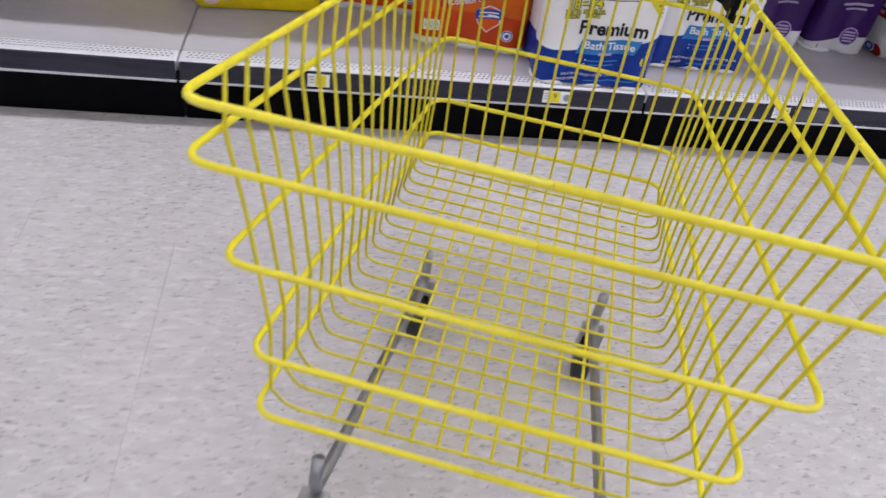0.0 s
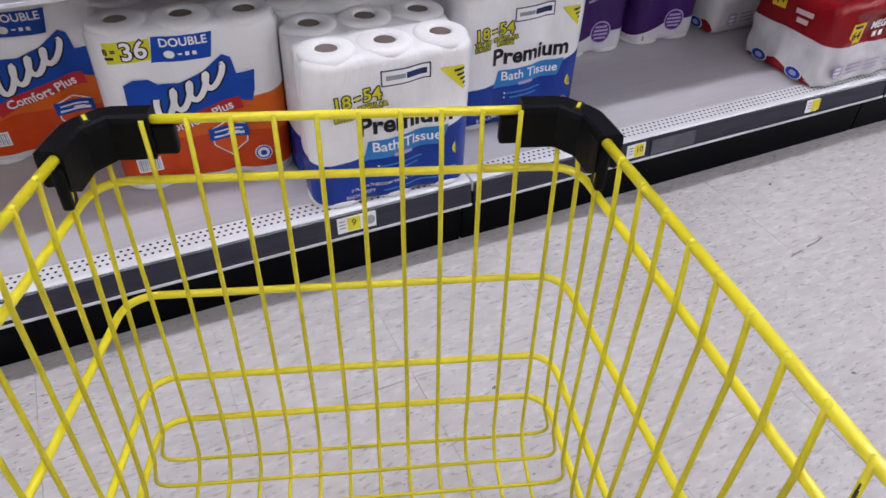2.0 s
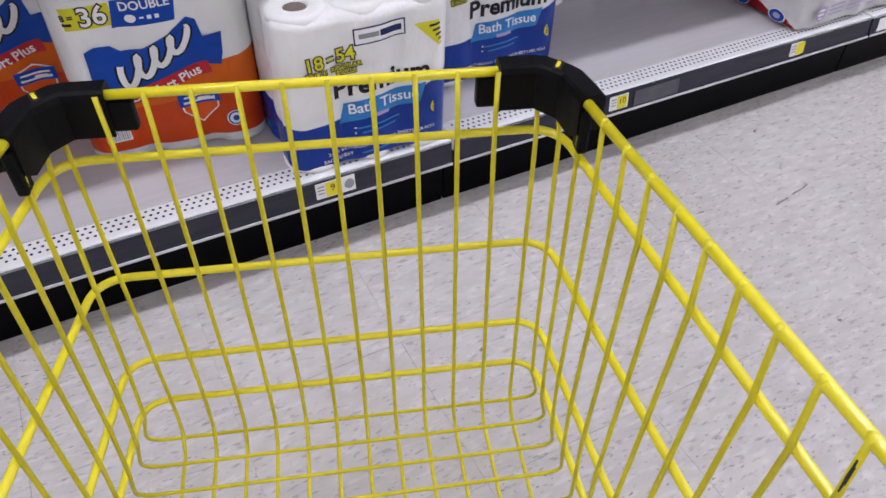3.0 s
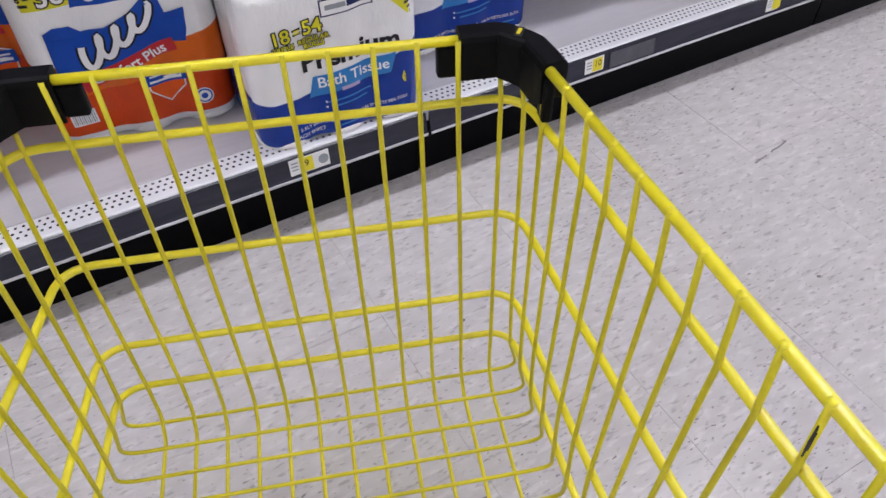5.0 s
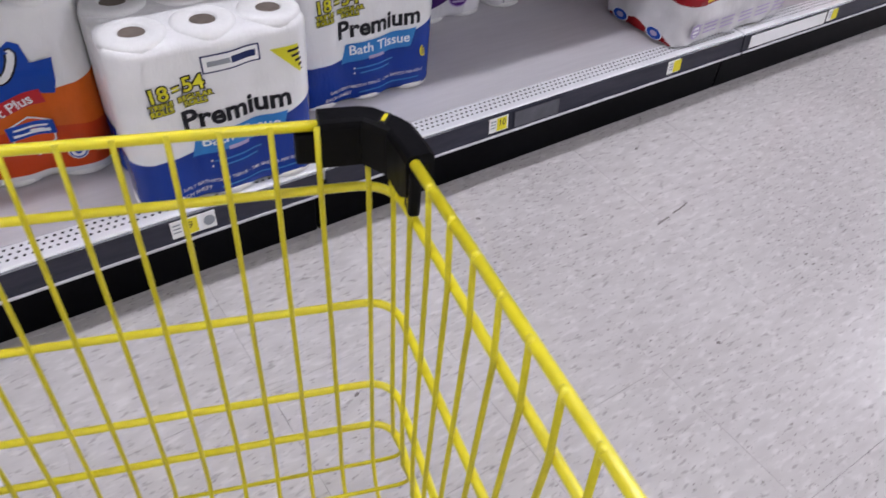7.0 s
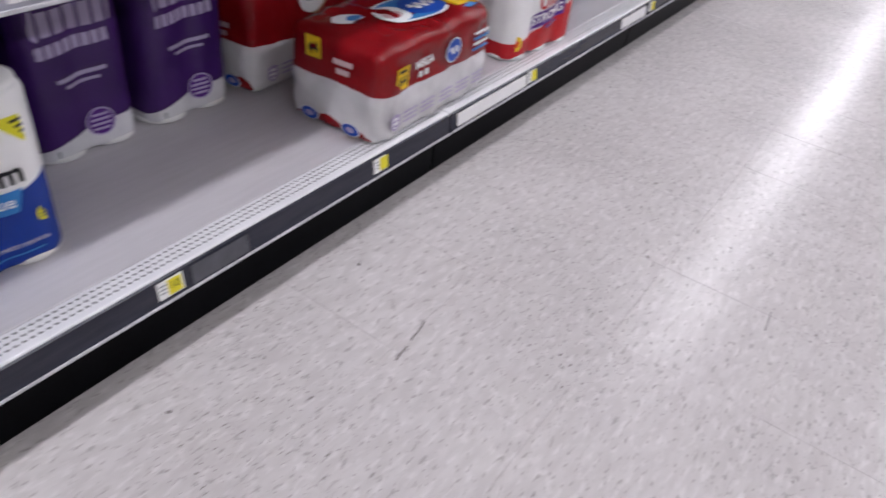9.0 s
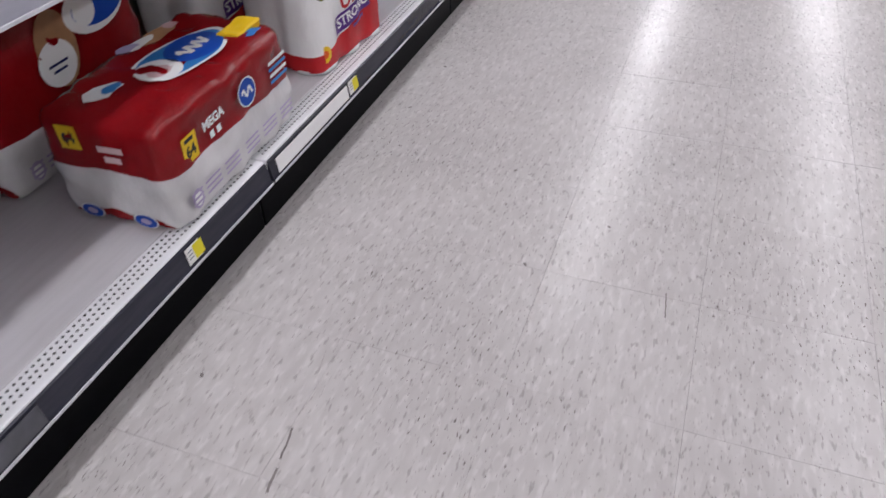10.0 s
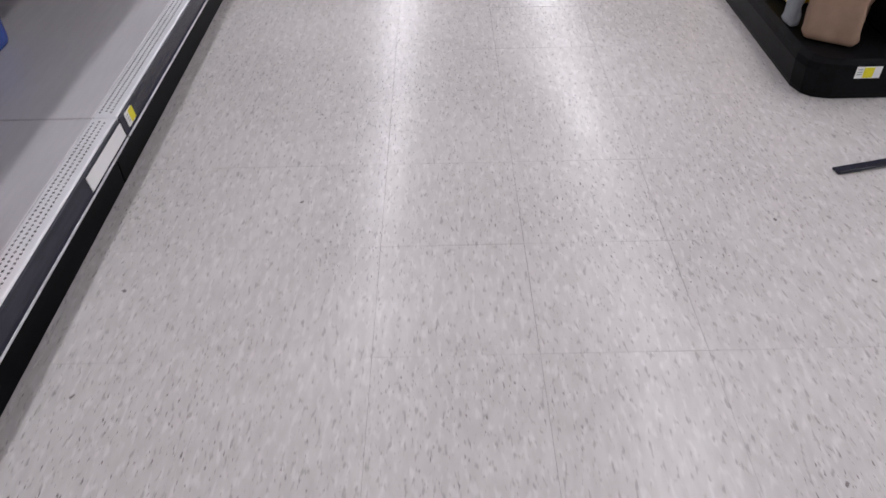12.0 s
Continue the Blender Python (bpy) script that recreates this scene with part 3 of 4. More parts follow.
def quilted_pack(x, y, turn, seed):
    w, d, h = 0.215, 0.215, 0.36
    t, face = roll_pack("toilet_roll_pack", "dark purple film pack of toilet rolls behind the others", "toilet paper", w, d, h, 2, 2, M["quilted"], pose(x, y + d / 2, DECK, 0, 0, turn), seed=seed)
    k = Ink(t, face)
    k.put("emblem", disc(0.020, 0.060, 0.030), "lavender", "round lavender emblem")
    k.put("emblem", disc(0.020, 0.060, 0.0265), "purple")
    for a in range(4):
        k.put("emblem_line", bar(0.020, 0.075 - 0.010 * a, 0.044 - 0.008 * abs(a - 1.5), 0.005, 3), "lavender")
    for a in range(7):
        k.put("title_block", bar(-0.078 + 0.026 * a, 0.270 + 0.001 * a, 0.020, 0.044 if a else 0.054, 2), "lavender", "pale brand lettering as plain blocks" if a == 0 else "")
    for a in range(8):
        k.put("title_block", bar(-0.070 + 0.018 * a, 0.222 + 0.001 * a, 0.014, 0.024, 2), "lavender")
    k.put("note", bar(0.0, 0.165, 0.10, 0.008, 3), "lavender")
    k.put("note", bar(0.0, 0.150, 0.07, 0.006, 3), "lavender")
    k.put("barcode", bar(-0.080, 0.022, 0.014, 0.014), "grey")
    return t


quilted_pack(1.110, 0.372, 0, 17)
quilted_pack(1.348, 0.368, 0, 19)
quilted_pack(0.872, 0.375, 0, 23)


def pillow(w, d, h, r, seed, wob=0.006, n=(34, 20, 22)):
    """A soft film-wrapped block: a rounded box whose faces swell and crease."""
    bm = bmesh.new()
    bmesh.ops.create_cube(bm, size=1.0)
    for v in bm.verts:
        v.co = Vector((v.co.x * w, v.co.y * d, (v.co.z + 0.5) * h))
    for ax, (size, count) in enumerate(((w, n[0]), (d, n[1]), (h, n[2]))):
        no = [0, 0, 0]
        no[ax] = 1
        for i in range(1, count):
            co = [0, 0, 0]
            co[ax] = (-size / 2 if ax < 2 else 0) + size * i / count
            bmesh.ops.bisect_plane(bm, geom=bm.verts[:] + bm.edges[:] + bm.faces[:], plane_co=co, plane_no=no)
    for v in bm.verts:
        p = v.co
        q = Vector((max(-w / 2 + r, min(w / 2 - r, p.x)), max(-d / 2 + r, min(d / 2 - r, p.y)), max(r, min(h - r, p.z))))
        o = p - q
        if o.length > 1e-6:
            p = q + o.normalized() * r
        s = wob * noise.noise(Vector((p.x * 11 + seed, p.y * 11, p.z * 11))) + wob * 0.5 * noise.noise(Vector((p.x * 34, p.y * 34 + seed, p.z * 34)))
        if p.z > 0.012:
            p = p + (o.normalized() if o.length > 1e-6 else Vector((0, 0, 1))) * s
        v.co = p
    return bm


# two yellow paper towel packs
def towel_pack(x, y, turn, seed, w=0.345):
    t = thing("paper_towel_pack", "bright yellow film pack of paper towels slumped on the deck", "paper towels", pose(x, y + 0.09, DECK, 0, 0, turn))
    part("wrapper", pillow(w, 0.18, 0.31, 0.026, seed, 0.009), M["sunny"], t, smooth=True)
    k = Ink(t, lambda a, b: -0.0985)
    k.put("picture", disc(-0.118, 0.158, 0.030, 0.028), "tan", "brown and pink picture shapes")
    k.put("picture", disc(-0.062, 0.156, 0.026, 0.028), "tan")
    k.put("picture", shape([(-0.152, 0.05), (-0.085, 0.04), (-0.035, 0.075), (-0.03, 0.115), (-0.08, 0.145), (-0.14, 0.140), (-0.155, 0.10)]), "tan")
    k.put("picture", shape([(-0.098, 0.035), (-0.050, 0.040), (-0.045, 0.10), (-0.06, 0.138), (-0.090, 0.135), (-0.100, 0.08)]), "pink")
    k.put("picture", disc(-0.128, 0.052, 0.026, 0.030), "pink")
    k.put("picture", disc(-0.118, 0.150, 0.016, 0.012), "kraft")
    k.put("word", words("essentials", 0.022, 0.205, 0.040, 1, 0.001), "navy", "navy blue lettering")
    k.put("band", shape([(-0.057, 0.156), (0.126, 0.168), (0.126, 0.190), (-0.057, 0.182)]), "red", "red slogan band")
    k.put("word", words("strong", 0.090, 0.178, 0.022, 3, 0.0006), "white")
    k.put("small_print", bar(0.055, 0.148, 0.13, 0.004, 4), "ink")
    k.put("small_print", bar(0.035, 0.138, 0.10, 0.004, 4), "ink")
    k.put("barcode", bar(0.103, 0.118, 0.040, 0.030, 3), "lavender")
    for a in range(8):
        k.put("barcode_line", bar(0.088 + 0.0042 * a, 0.118, 0.002, 0.024, 3), "blue")
    k.put("mark", disc(0.146, 0.080, 0.010), "blue")
    for cx in (-0.105, 0.045):
        k.put("logo", disc(cx, 0.262, 0.062, 0.034), "white")
        k.put("logo", disc(cx, 0.262, 0.055, 0.027), "blue", "blue oval logo plate")
        k.put("logo_stroke", stroke([(cx - 0.035 + 0.07 * a / 16, 0.262 + 0.012 * math.sin(a * 0.9)) for a in range(17)], 0.008), "white")
    return t


towel_pack(-0.504, 0.305, 6, 31)
towel_pack(-0.888, 0.348, 2, 37)


# red packs
def crimson_pack(x, y, turn, seed, w, d, h, flat, label):
    t = thing("toilet_roll_pack", label, "toilet paper", pose(x, y + d / 2, DECK, 0, 0, turn))
    part("wrapper", pillow(w, d, h, 0.026, seed, 0.012), M["crimson"], t, smooth=True)
    k = Ink(t, lambda a, b: -d / 2 - 0.0055)
    zb = 0.170 if flat else 0.155

    def on_end(bm, lift):
        for v in bm.verts:
            v.co = Vector((-w / 2 - 0.0060 - lift, -v.co.x, v.co.z))
        return bm
    if flat:
        k.put("badge", bar(-0.150, zb - 0.026, 0.042, 0.050, 2, 0.1), "gold", "gold count badge")
        k.put("badge_digits", words("64", -0.150, zb - 0.032, 0.028, 2, 0.001), "ink")
        k.put("badge_line", bar(-0.150, zb - 0.010, 0.026, 0.007, 2), "ink")
        k.put("word", words("MEGA", -0.072, zb - 0.012, 0.025, 2, 0.001), "white")
        k.put("word_block", bar(-0.084, zb - 0.036, 0.013, 0.014, 2), "white")
        k.put("word_block", bar(-0.062, zb - 0.036, 0.013, 0.014, 2), "white")
        for rr, mt in ((0.031, "white"), (0.028, "blue")):
            k.put("round_logo", disc(0.045, zb - 0.018, rr, rr * 0.95), mt, "small round logo plate")
        k.put("logo_stroke", stroke([(0.027 + 0.036 * a / 12, zb - 0.018 + 0.008 * math.sin(a * 0.9)) for a in range(13)], 0.006), "white")
        for q in range(4):
            k.put("stripe", bar(0.165, zb - 0.004 - 0.013 * q, 0.066, 0.007, 1), "sky" if q % 2 else "white")
    for a, (cx, ww, hh) in enumerate(((-0.165, 0.034, 0.040), (-0.112, 0.050, 0.016), (-0.045, 0.052, 0.034), (0.03, 0.05, 0.03), (0.10, 0.055, 0.036), (0.17, 0.05, 0.03))):
        if a == 0:
            k.put("oval", disc(cx, 0.046, 0.016, 0.020), "lavender")
            k.put("oval", disc(cx, 0.046, 0.011, 0.015), "white")
        for q in range(3):
            k.put("small_print", bar(cx, 0.060 - 0.011 * q, ww, 0.0045, 1.5), "lavender")
    # the red-based end with its small oval logos
    for cy in (-0.055, 0.06):
        for q, (rr, mt) in enumerate(((0.021, "white"), (0.0185, "blue"), (0.009, "lavender"))):
            part("end_logo", on_end(disc(cy, 0.026, rr * 1.25, rr * 0.72), 0.0004 * q), M[mt], t, "small oval logo plate" if q == 1 else "")
    part("end_badge", on_end(bar(-0.045, zb + 0.012, 0.042, 0.046, 2), 0.0), M["gold"], t)
    part("end_digits", on_end(words("64", -0.045, zb + 0.010, 0.026, 2, 0.001), 0.0004), M["ink"], t)
    part("end_word", on_end(bar(0.035, zb, 0.052, 0.012, 2), 0.0), M["pink"], t)
    part("end_word", on_end(bar(0.035, zb - 0.02, 0.034, 0.012, 2), 0.0), M["pink"], t)

    def on_top(bm, lift):
        for v in bm.verts:
            v.co = Vector((v.co.x, v.co.z, h + 0.0060 + lift))
        return bm
    if flat:
        blob = [(0.035 + (0.118 + 0.012 * math.cos(3 * q)) * math.cos(q), -0.012 + (0.066 + 0.008 * math.cos(2 * q + 1)) * math.sin(q)) for q in (2 * math.pi * i / 40 for i in range(40))]
        for q, (f, mt) in enumerate(((1.0, "white"), (0.9, "sky"))):
            part("top_logo", on_top(shape([(0.035 + (a - 0.035) * f, -0.012 + (b + 0.012) * f) for a, b in blob]), 0.0004 * q), M[mt], t)
        part("top_logo", on_top(disc(0.07, -0.014, 0.068, 0.050, 30), 0.0010), M["blue"], t, "blue oval logo plate")
        part("top_logo", on_top(disc(-0.035, -0.010, 0.044, 0.044, 26), 0.0010), M["white"], t)
        part("top_logo", on_top(disc(-0.040, -0.014, 0.026, 0.020, 20), 0.0014), M["pink"], t)
        part("logo_stroke", on_top(stroke([(0.03 + 0.08 * a / 24, -0.014 + 0.014 * math.sin(a * 0.85)) for a in range(25)], 0.010), 0.0014), M["white"], t)
        for q, (a, b, ww, hh, mt) in enumerate(((-0.135, 0.035, 0.075, 0.050, "white"), (-0.120, 0.028, 0.040, 0.026, "sky"), (0.10, 0.085, 0.10, 0.045, "tan"), (0.05, 0.092, 0.08, 0.030, "white"), (0.14, 0.088, 0.04, 0.03, "pink"), (0.155, -0.092, 0.055, 0.026, "sky"), (0.02, 0.10, 0.05, 0.03, "lavender"))):
            n_ = 9
            part("top_print", on_top(shape([(a + ww / 2 * (1 + 0.25 * math.sin(5 * i + q)) * math.cos(2 * math.pi * i / n_), b + hh / 2 * (1 + 0.25 * math.cos(4 * i)) * math.sin(2 * math.pi * i / n_)) for i in range(n_)]), 0.0018 + 0.0003 * q), M[mt], t)
        part("corner_sticker", pillow(0.085, 0.055, 0.014, 0.006, 3, 0.009, (16, 12, 3)), M["gold"], t, "crumpled gold corner sticker").location = (0.168, -0.055, h - 0.002)
    else:
        for cx, cz, rx, rz, mt in ((-0.02, h - 0.13, 0.05, 0.075, "tan"), (-0.03, h - 0.155, 0.048, 0.045, "white"), (0.10, h - 0.09, 0.085, 0.05, "white"), (0.11, h - 0.09, 0.072, 0.038, "blue"), (0.07, h - 0.09, 0.03, 0.03, "white")):
            k.put("front_print", disc(cx, cz, rx, rz), mt)
        k.put("front_line", bar(-0.03, h - 0.155, 0.05, 0.005), "navy")
        k.put("front_line", bar(-0.03, h - 0.168, 0.036, 0.005), "navy")
    return t


crimson_pack(1.732, -0.002, 1.5, 41, 0.45, 0.250, 0.212, True, "red and white toilet roll pack lying flat at the shelf edge")
crimson_pack(1.712, 0.345, 1, 43, 0.45, 0.24, 0.36, False, "tall red toilet roll pack behind the flat one")


def ultra_pack(x, y, turn, seed, label):
    w, d, h = 0.33, 0.215, 0.30
    t, face = roll_pack("toilet_roll_pack", label, "toilet paper", w, d, h, 3, 2, M["ultra"], pose(x, y + d / 2, DECK, 0, 0, turn), seed=seed)
    k = Ink(t, face)
    k.put("word", words("Ultra", 0.020, 0.150, 0.060, 8, 0.0014), "red", "red lettering")
    k.put("banner", bar(0.010, 0.104, 0.165, 0.044, 8, 0.15), "purple", "purple banner")
    k.put("banner_word", words("STRONG", 0.010, 0.104, 0.036, 8, 0.001), "white")
    k.put("small_print", bar(0.03, 0.074, 0.06, 0.008, 8), "purple")
    for a, b in ((-0.128, 0.222), (-0.094, 0.246), (-0.086, 0.214), (-0.122, 0.196)):
        k.put("count", disc(a, b, 0.021, 0.018, 10), "ink")
        k.put("count", disc(a, b, 0.018, 0.015, 10), "lime", "lime count blobs")
    for a in range(6):
        k.put("logo_block", bar(-0.065 + 0.014 * a, 0.236 + 0.002 * a, 0.010, 0.012, 8), "lavender")
    k.put("corner_flag", shape([(0.085, 0.262), (0.155, 0.262), (0.150, 0.195)]), "lime", "yellow corner flag")
    for a in range(3):
        k.put("flag_line", bar(0.130 + 0.004 * a, 0.250 - 0.011 * a, 0.032 - 0.007 * a, 0.005, 3), "ink")
    k.put("flower", disc(-0.135, 0.050, 0.022, None, 9), "gold", "orange and yellow round mark")
    k.put("flower", disc(-0.135, 0.050, 0.010), "orange")
    k.put("mark", disc(0.148, 0.120, 0.011), "gold")
    k.put("mark", disc(0.148, 0.090, 0.011), "gold")
    return t


ultra_pack(2.300, 0.020, -4, 47, "white and red film pack of toilet rolls beside the red pack")
ultra_pack(2.30, 0.345, 0, 53, "white and red toilet roll pack far back on the deck")


def blue_pack(x, y, turn, seed):
    t = thing("paper_towel_pack", "deep blue film pack standing at the back of the deck", "paper towels", pose(x, y + 0.09, DECK, 0, 0, turn))
    part("wrapper", pillow(0.36, 0.17, 0.34, 0.03, seed, 0.006), M["deepblue"], t, smooth=True)
    return t


blue_pack(3.21, 0.370, -2, 59)

# ---- the shopping cart ----
RZ = (0.6807, 0.6179, 0.4773, 0.3534, 0.2810, 0.2030)
RW = (0.2255, 0.2306, 0.2336, 0.2352, 0.2374, 0.2490)
RF = (0.0, -0.0043, -0.0140, -0.0225, -0.0275, -0.0255)
RT = (0.1458, 0.1449, 0.1014, 0.0655, 0.0608, 0.0200)
RS = (0.0248, 0.0213, 0.0542, 0.0396, -0.0054, -0.0100)
BACK = -0.78
cart = thing("shopping_cart", "empty yellow wire shopping cart with black plastic corner guards", "shopping cart", pose(0.134, -0.503, 0, 0, 0, -19.05))


def ring_z(i, u):
    return RZ[i] - RS[i] * (u - RF[i])


def ring_half(i, u):
    return RW[i] + RT[i] * (RF[i] - u)


def ring(i, rad, corner):
    pts = [(0, BACK, ring_z(i, BACK)), (-ring_half(i, BACK), BACK, ring_z(i, BACK)), (-RW[i], RF[i], RZ[i]), (RW[i], RF[i], RZ[i]), (ring_half(i, BACK), BACK, ring_z(i, BACK)), (0, BACK, ring_z(i, BACK))]
    part("ring_wire", tube(fillet(pts, corner, 8), rad, 10), M["yellow"], cart, smooth=True)


for i in (1, 2, 3, 4):
    ring(i, 0.0042, 0.035)
RIM = 0.0047
part("front_rim", tube([(-0.178, 0, RZ[0]), (0.169, 0, RZ[0])], RIM, 10), M["yellow"], cart, smooth=True)
for s in (-1, 1):
    pts = [(s * ring_half(0, -0.062), -0.062, RZ[0])] + [(s * ring_half(0, u), u, ring_z(0, u)) for u in (-0.3, -0.55, BACK)]
    pts = fillet(pts + [(0, BACK, ring_z(0, BACK))], 0.03, 6)
    part("side_rim", tube(pts, RIM, 10), M["yellow"], cart, smooth=True)
for k in range(12):
    vt, vb = -0.2155 + 0.0386 * k, -0.2030 + 0.0377 * k
    top = RZ[0] - (0.035 if k in (0, 11) else -0.0035)
    vt = max(-0.176, min(0.1675, vt)) if k in (1, 10) else vt
    pts = [(vt, -0.0085 if k in (1, 10) else -0.003, top)]
    for i in (1, 2, 3, 4):
        pts.append((vb + (vt - vb) * (RZ[i] - RZ[4]) / (RZ[0] - RZ[4]), RF[i] - 0.0055, RZ[i]))
    foot = [pts[-1], (vb, RF[5] - 0.0105, RZ[5] + 0.024), (vb, RF[5] - 0.030, RZ[5] - 0.004), (vb, RF[5] - 0.12, ring_z(5, RF[5] - 0.12) - 0.004), (vb, -0.70, ring_z(5, -0.70) - 0.004)]
    pts = pts + fillet(foot, 0.009, 5)[1:]
    part("long_wire", tube(pts, 0.0025, 8), M["yellow_wire"], cart, smooth=True)
for k in range(19):
    ub = -0.0315 - 0.0371 * k
    half = []
    for i in range(5):
        u = RF[i] - 0.0200 - 0.0383 * k
        half.append((ring_half(i, u) + (-0.0055 if i else -0.003), u, ring_z(i, u) - ((0.035 if k == 0 else -0.0035) if i == 0 else 0)))
    b = (ring_half(5, ub) + 0.004, ub, ring_z(5, ub))
    right = half + [b]
    path = fillet([right[4], b, (-b[0], b[1], b[2]), (-right[4][0], right[4][1], right[4][2])], 0.028, 5)
    pts = [Vector(p) for p in right[:4]] + path + [Vector((-p[0], p[1], p[2])) for p in right[3::-1]]
    wire = part("cross_wire", tube(pts, 0.0025, 8), M["yellow_wire"], cart, smooth=True)
    if k == 10:
        a, c = Vector(half[0]), Vector(half[1])
        d = Vector((-0.0007, -0.0004, 0))
        part("scuff", tube([a.lerp(c, f) + d * g for f, g in ((0.14, 0.6), (0.3, 1.6), (0.5, 2.1), (0.7, 1.5), (0.9, 0.6))], 0.0013, 8), M["rubber"], wire, "black rubbed mark on the coating", True)
    for side in (1, -1):
        if k:
            x_, y_, z_ = half[0]
            bm = bmesh.new()
            bmesh.ops.create_icosphere(bm, subdivisions=1, radius=1.0)
            bm.transform(pose(side * (x_ + 0.001), y_ + 0.0008, z_ - 0.0005) @ Matrix.Diagonal((0.0036, 0.0042, 0.0026, 1)))
            part("weld", bm, M["yellow"], wire, smooth=True)


def corner_guard(s):
    """A moulded black corner over the rim: a channel with a flat top, a skirt and an inner tab."""
    bm = bmesh.new()
    path = [(0.1700, 0.0), (0.1720, 0.0), (0.2030, 0.0), (0.2085, -0.0012), (0.2245, -0.0165), (0.2285, -0.0215), (0.2340, -0.0480), (0.2360, -0.0620)]
    skirt = (0.95, 0.95, 0.95, 0.95, 0.98, 1.0, 1.05, 0.8)
    prof = [(-0.0070, -0.040), (-0.0090, 0.0005), (-0.0075, 0.0055), (-0.0045, 0.0076), (0.0110, 0.0080), (0.0145, 0.0055), (0.0155, -0.0010), (0.0150, -0.034), (0.0120, -0.036), (0.0100, -0.002), (-0.0030, -0.004), (-0.0040, -0.040)]
    rows = []
    for i, (v, u) in enumerate(path):
        a, c = path[max(i - 1, 0)], path[min(i + 1, len(path) - 1)]
        d = Vector((c[0] - a[0], c[1] - a[1], 0)).normalized()
        nrm = Vector((-d.y, d.x, 0))
        rows.append([bm.verts.new((s * (v + nrm.x * n_), u + nrm.y * n_, RZ[0] + z * (1 if z > -0.02 else skirt[i]))) for n_, z in prof])
    k = len(prof)
    for a, c in zip(rows, rows[1:]):
        for j in range(k):
            bm.faces.new((a[j], a[(j + 1) % k], c[(j + 1) % k], c[j]))
    bm.faces.new(rows[0][::-1])
    bm.faces.new(rows[-1])
    box(min(s * 0.150, s * 0.1715), -0.004, RZ[0] - 0.036, max(s * 0.150, s * 0.1715), 0.0085, RZ[0] - 0.006, 0.003, bm=bm)
    box(min(s * 0.2305, s * 0.2405), -0.068, RZ[0] - 0.050, max(s * 0.2305, s * 0.2405), -0.050, RZ[0] - 0.006, 0.003, bm=bm)
    g = part("corner_guard", bm, M["black"], cart, "moulded black plastic corner guard")
    cx_, cy_ = s * 0.2215, -0.0100
    rot = Matrix.Translation((cx_, cy_, RZ[0] + 0.0072)) @ Matrix.Rotation(radians(-s * 30), 4, "Z")
    # a thin dark block on the top draws the shaded slot
    bm = box(-0.0035, -0.008, 0.0, 0.0035, 0.008, 0.0016)
    bm.transform(rot)
    part("slot", bm, M["hole"], g, "dark moulded slot")
    bm = box(-0.0016, -0.005, 0.0017, 0.0016, 0.005, 0.0022)
    bm.transform(rot)
    part("slot_mark", bm, M["yellow"], g, "yellow rim seen in the slot")


for s in (-1, 1):
    corner_guard(s)
# running gear under the basket
for s in (-1, 1):
    pts = [(s * 0.20, BACK + 0.02, ring_z(5, BACK + 0.02) - 0.006), (s * 0.20, BACK - 0.0, 0.13), (s * 0.16, -0.30, 0.118), (s * 0.16, -0.30, ring_z(5, -0.30) - 0.004)]
    part("chassis_tube", tube(fillet(pts, 0.03, 6), 0.009, 10), M["steel"], cart, "grey steel chassis tube", True)
for vx, uy in ((-0.2, BACK), (0.2, BACK), (-0.16, -0.31), (0.16, -0.31)):
    bm = lathe([(0.012, -0.012), (0.044, -0.013), (0.05, -0.008), (0.05, 0.008), (0.044, 0.013), (0.012, 0.012)], 24)
    for v in bm.verts:
        v.co = Vector((v.co.z + vx, v.co.x + uy, v.co.y + 0.05))
    wheel = part("caster_wheel", bm, M["rubber"], cart, "dark rubber caster wheel", True)
    bm = box(vx - 0.020, uy - 0.014, 0.045, vx - 0.016, uy + 0.014, 0.115)
    box(vx + 0.016, uy - 0.014, 0.045, vx + 0.020, uy + 0.014, 0.115, bm=bm)
    box(vx - 0.020, uy - 0.016, 0.1151, vx + 0.020, uy + 0.016, 0.122, bm=bm)
    part("fork", bm, M["steel"], wheel)

# ---- the end of the opposite gondola ----
def end_display():
    t = thing("end_display", "black bumper-edged display base holding bagged goods", "display stand", pose(3.31, -1.71, 0))
    pts = [(0.0, -0.08), (0.012, -0.035), (0.035, -0.012), (0.08, 0.0), (6.0, 0.0), (6.0, -1.2), (0.0, -1.2)]
    bm = bmesh.new()
    lev = [(0.004, 0.0), (0.0, 0.014), (-0.010, 0.085), (-0.006, 0.104), (0.012, 0.112)]
    rows = []
    for ins, z in lev:
        row = []
        for x, y in pts:
            sx = 1 if x < 1.3 else -1
            sy = -1 if y > -0.6 else 1
            row.append(bm.verts.new((x + sx * ins, y + sy * ins, z)))
        rows.append(row)
    k = len(pts)
    for a, b in zip(rows, rows[1:]):
        for j in range(k):
            bm.faces.new((a[j], a[(j + 1) % k], b[(j + 1) % k], b[j]))
    bm.faces.new(rows[-1])
    bm.faces.new(rows[0][::-1])
    part("bumper_base", bm, M["black"], t, "black plastic bumper base")
    part("back_panel", box(0.5, -1.15, 0.113, 0.53, -0.06, 1.5, 0.003), M["black"], t)
    # unseen panel, long and tall to keep the far lamp row off the floor
    part("light_blocker", box(0.535, -0.62, 0.113, 5.95, -0.58, 1.9, 0.003), M["back"], t)
    return t


end_display()


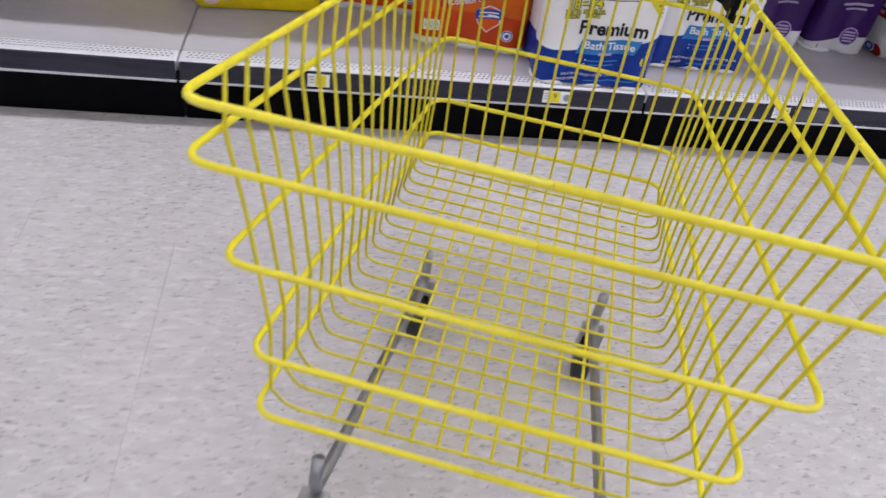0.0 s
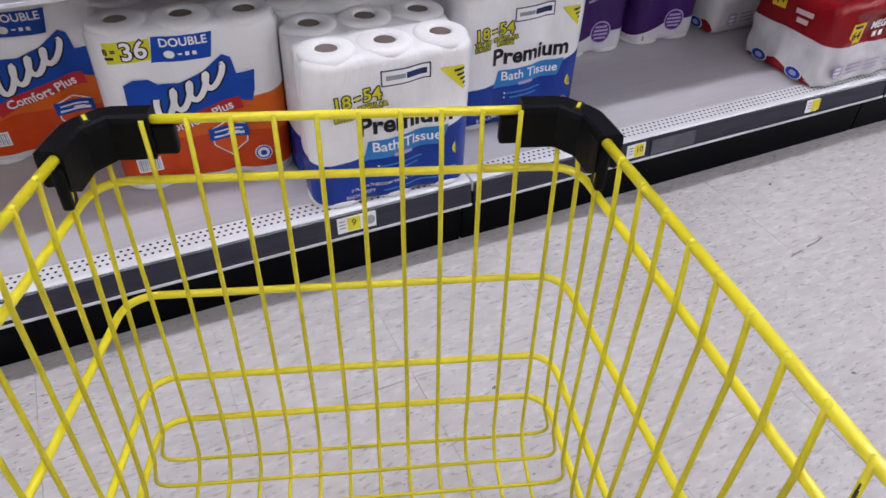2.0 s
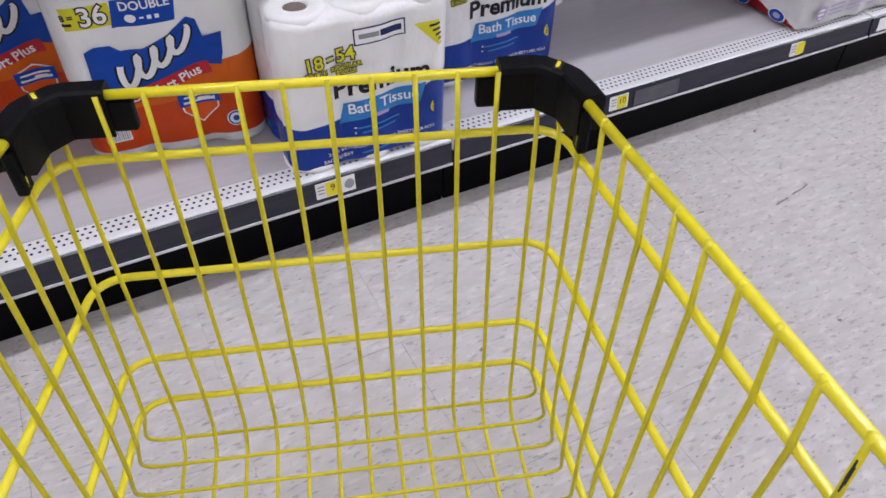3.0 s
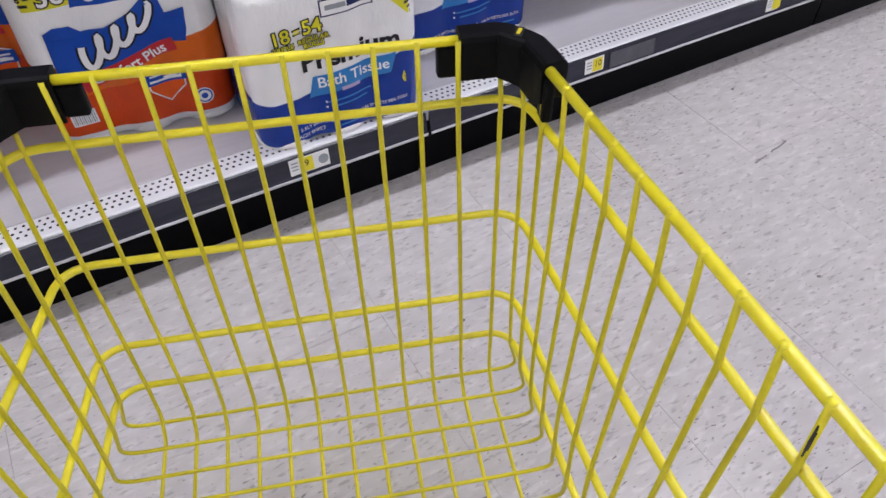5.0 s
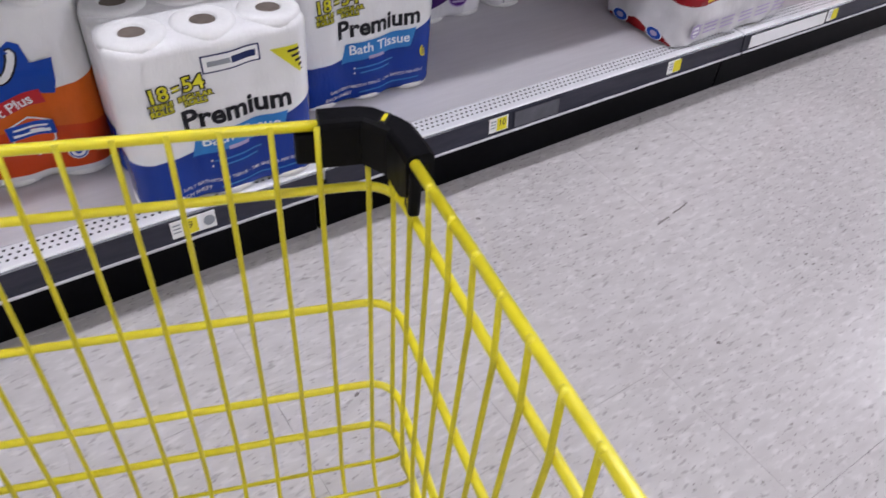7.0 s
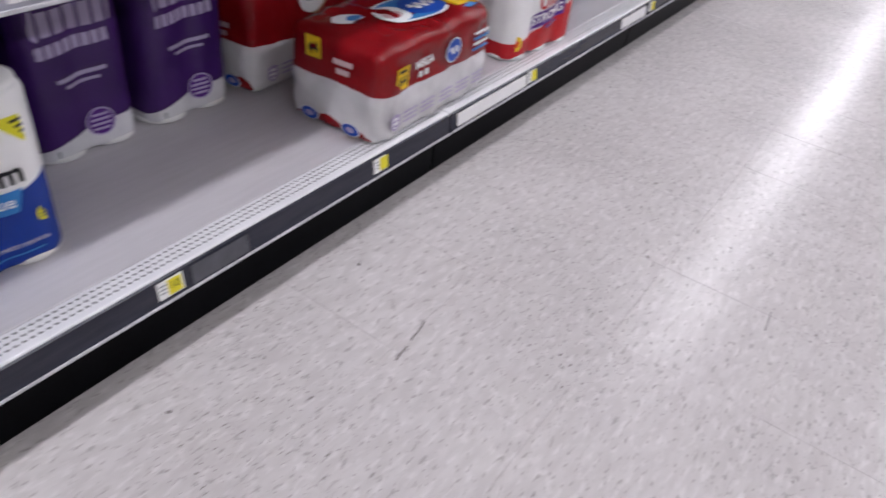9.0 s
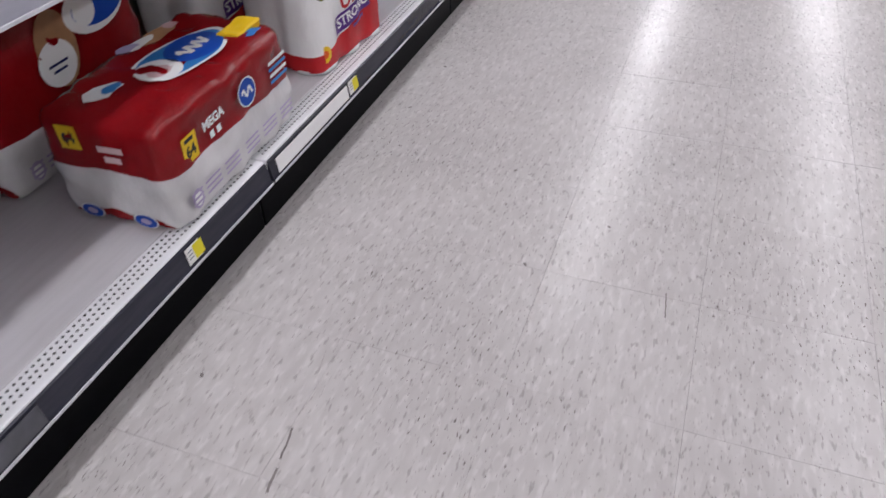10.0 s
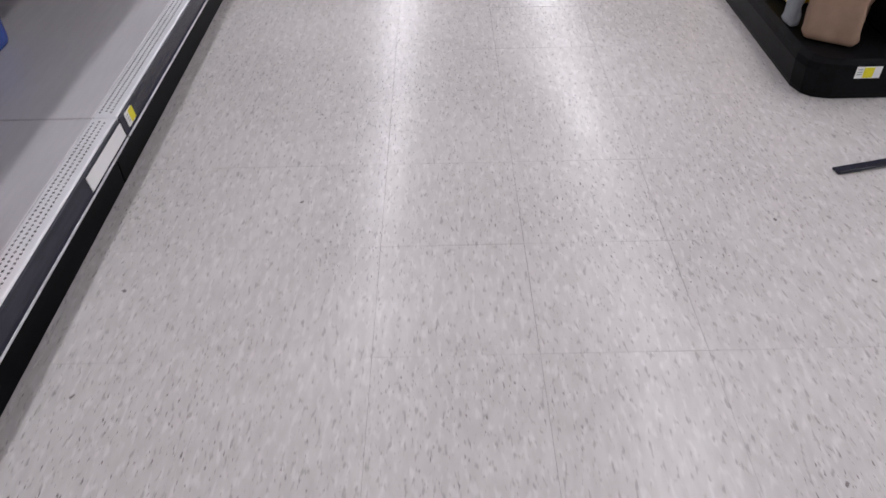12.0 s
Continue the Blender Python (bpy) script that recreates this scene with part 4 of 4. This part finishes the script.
def bag(x, y, w, d, h, mat, name, label, category, seed, turn, lean=0, fold=0.35):
    t = thing(name, label, category, pose(x, y, 0.113, lean, 0, turn))
    part("sack", pillow(w, d, h, min(w, d) * fold, seed, 0.014, (20, 14, 24)), mat, t, smooth=True)
    return t


bag(3.500, -1.845, 0.23, 0.14, 0.50, M["kraft"], "paper_bag", "crumpled brown kraft paper bag standing on the display", "paper bag", 61, -32, 0, 0.14)
bag(3.540, -1.735, 0.055, 0.03, 0.16, M["grey"], "pouch", "small grey pouch beside the paper bag", "pouch", 63, 8)
bag(3.730, -1.800, 0.17, 0.10, 0.26, M["gold"], "snack_bag", "yellow plastic bag on the display base", "bag", 67, 10)
bag(3.930, -1.790, 0.16, 0.09, 0.22, M["gold"], "snack_bag", "yellow plastic bag beside the dark blue one", "bag", 69, -4)
bag(4.120, -1.790, 0.18, 0.10, 0.30, M["navy"], "snack_bag", "dark blue plastic bag on the display base", "bag", 71, 5)
bag(4.340, -1.790, 0.20, 0.10, 0.28, M["gold"], "snack_bag", "yellow plastic bag at the far end", "bag", 73, -5)
crate = thing("black_crate", "black plastic crate on the display base", "crate", pose(3.50, -2.12, 0.113))
part("crate_body", box(-0.13, -0.22, 0, 0.13, 0.17, 0.36, 0.012), M["black"], crate)
t = price_tag(0, 0.066, "", False)
t.matrix_basis = pose(3.297, -1.86, 0.085, 0, 0, -90)
strip = thing("loose_strip", "dark loose plastic shelf strip lying on the floor", "plastic strip", pose(2.976, -1.667, 0, 0, 0, -77))
bm = box(0, -0.012, 0.001, 0.42, 0.012, 0.006, 0.001)
box(0, -0.016, 0.004, 0.42, -0.011, 0.012, 0.001, bm=bm)
part("strip_body", bm, M["rail"], strip)

# ---- marks on the floor ----
def mark(name, label, pts, width, z=0.0012):
    bm = stroke(pts, width)
    for v in bm.verts:
        v.co = Vector((v.co.x + 0.0015 * noise.noise(v.co * 90), v.co.z + 0.0015 * noise.noise(v.co * 70), z))
    ob = tagged(new(name, link(name, bm, M["scuff"])), label, "floor mark", kind="structure")
    return ob


mark("scuff_mark", "dark rubber scuff on the floor tiles", [(1.199 + 0.119 * a / 14, -0.328 + 0.021 * a / 14 + 0.001 * math.sin(a)) for a in range(6)], 0.0042)
mark("scuff_mark", "dark rubber scuff on the floor tiles", [(1.199 + 0.119 * a / 14, -0.328 + 0.021 * a / 14 + 0.001 * math.sin(a)) for a in range(7, 15)], 0.0036)
mark("scuff_mark", "thin dark scratch on the floor tiles", [(1.770 + 0.07 * a / 8, -0.852 + 0.006 * a / 8) for a in range(9)], 0.0022)
for x_, y_ in ((2.008, -0.704), (2.154, -0.453), (1.83, -0.56), (2.162, -1.351), (2.80, -1.468), (2.602, -1.591), (0.42, -0.38), (1.05, -0.62), (0.86, -0.12), (1.36, -0.10), (2.62, -0.10), (2.36, -0.09), (2.9, -0.42)):
    mark("dirt_speck", "small dark dirt speck on the floor", [(x_ + 0.008 * a / 3, y_ + 0.003 * math.sin(a + x_ * 9)) for a in range(4)], 0.006)

# ---- floor tiles ----
def tile_mesh():
    bm = bmesh.new()
    a, e = TILE / 2 - 0.0002, 0.0004
    lo = [bm.verts.new((x * a, y * a, -0.004)) for x, y in ((-1, -1), (1, -1), (1, 1), (-1, 1))]
    mid = [bm.verts.new((x * a, y * a, -e * 0.6)) for x, y in ((-1, -1), (1, -1), (1, 1), (-1, 1))]
    hi = [bm.verts.new((x * (a - e), y * (a - e), 0.0)) for x, y in ((-1, -1), (1, -1), (1, 1), (-1, 1))]
    for p, q in ((lo, mid), (mid, hi)):
        for j in range(4):
            bm.faces.new((p[j], p[(j + 1) % 4], q[(j + 1) % 4], q[j]))
    bm.faces.new(hi)
    return link("tile", bm, M["tile"])


tm = tile_mesh()
rng = random.Random(5)
far = bmesh.new()
for i in range(-16, 49):
    for j in range(-27, 5):
        cx, cy = (i + 0.5) * TILE, TY + (j + 0.5) * TILE
        if X0 < cx < X1 and Y0 < cy < Y1:
            if -5 <= i <= 19 and -7 <= j <= 2:
                ob = new("tile", tm)
                ob.parent = floor
                ob.location = (cx, cy, rng.uniform(-0.0002, 0.0002))
                ob.rotation_euler = (rng.gauss(0, 0.0007), rng.gauss(0, 0.0007), 0)
            else:
                a = TILE / 2 - 0.0002
                far.faces.new([far.verts.new((cx + x * a, cy + y * a, -0.0002)) for x, y in ((-1, -1), (1, -1), (1, 1), (-1, 1))])
tagged(part("far_tiles", far, M["tile"], floor), kind="stuff")
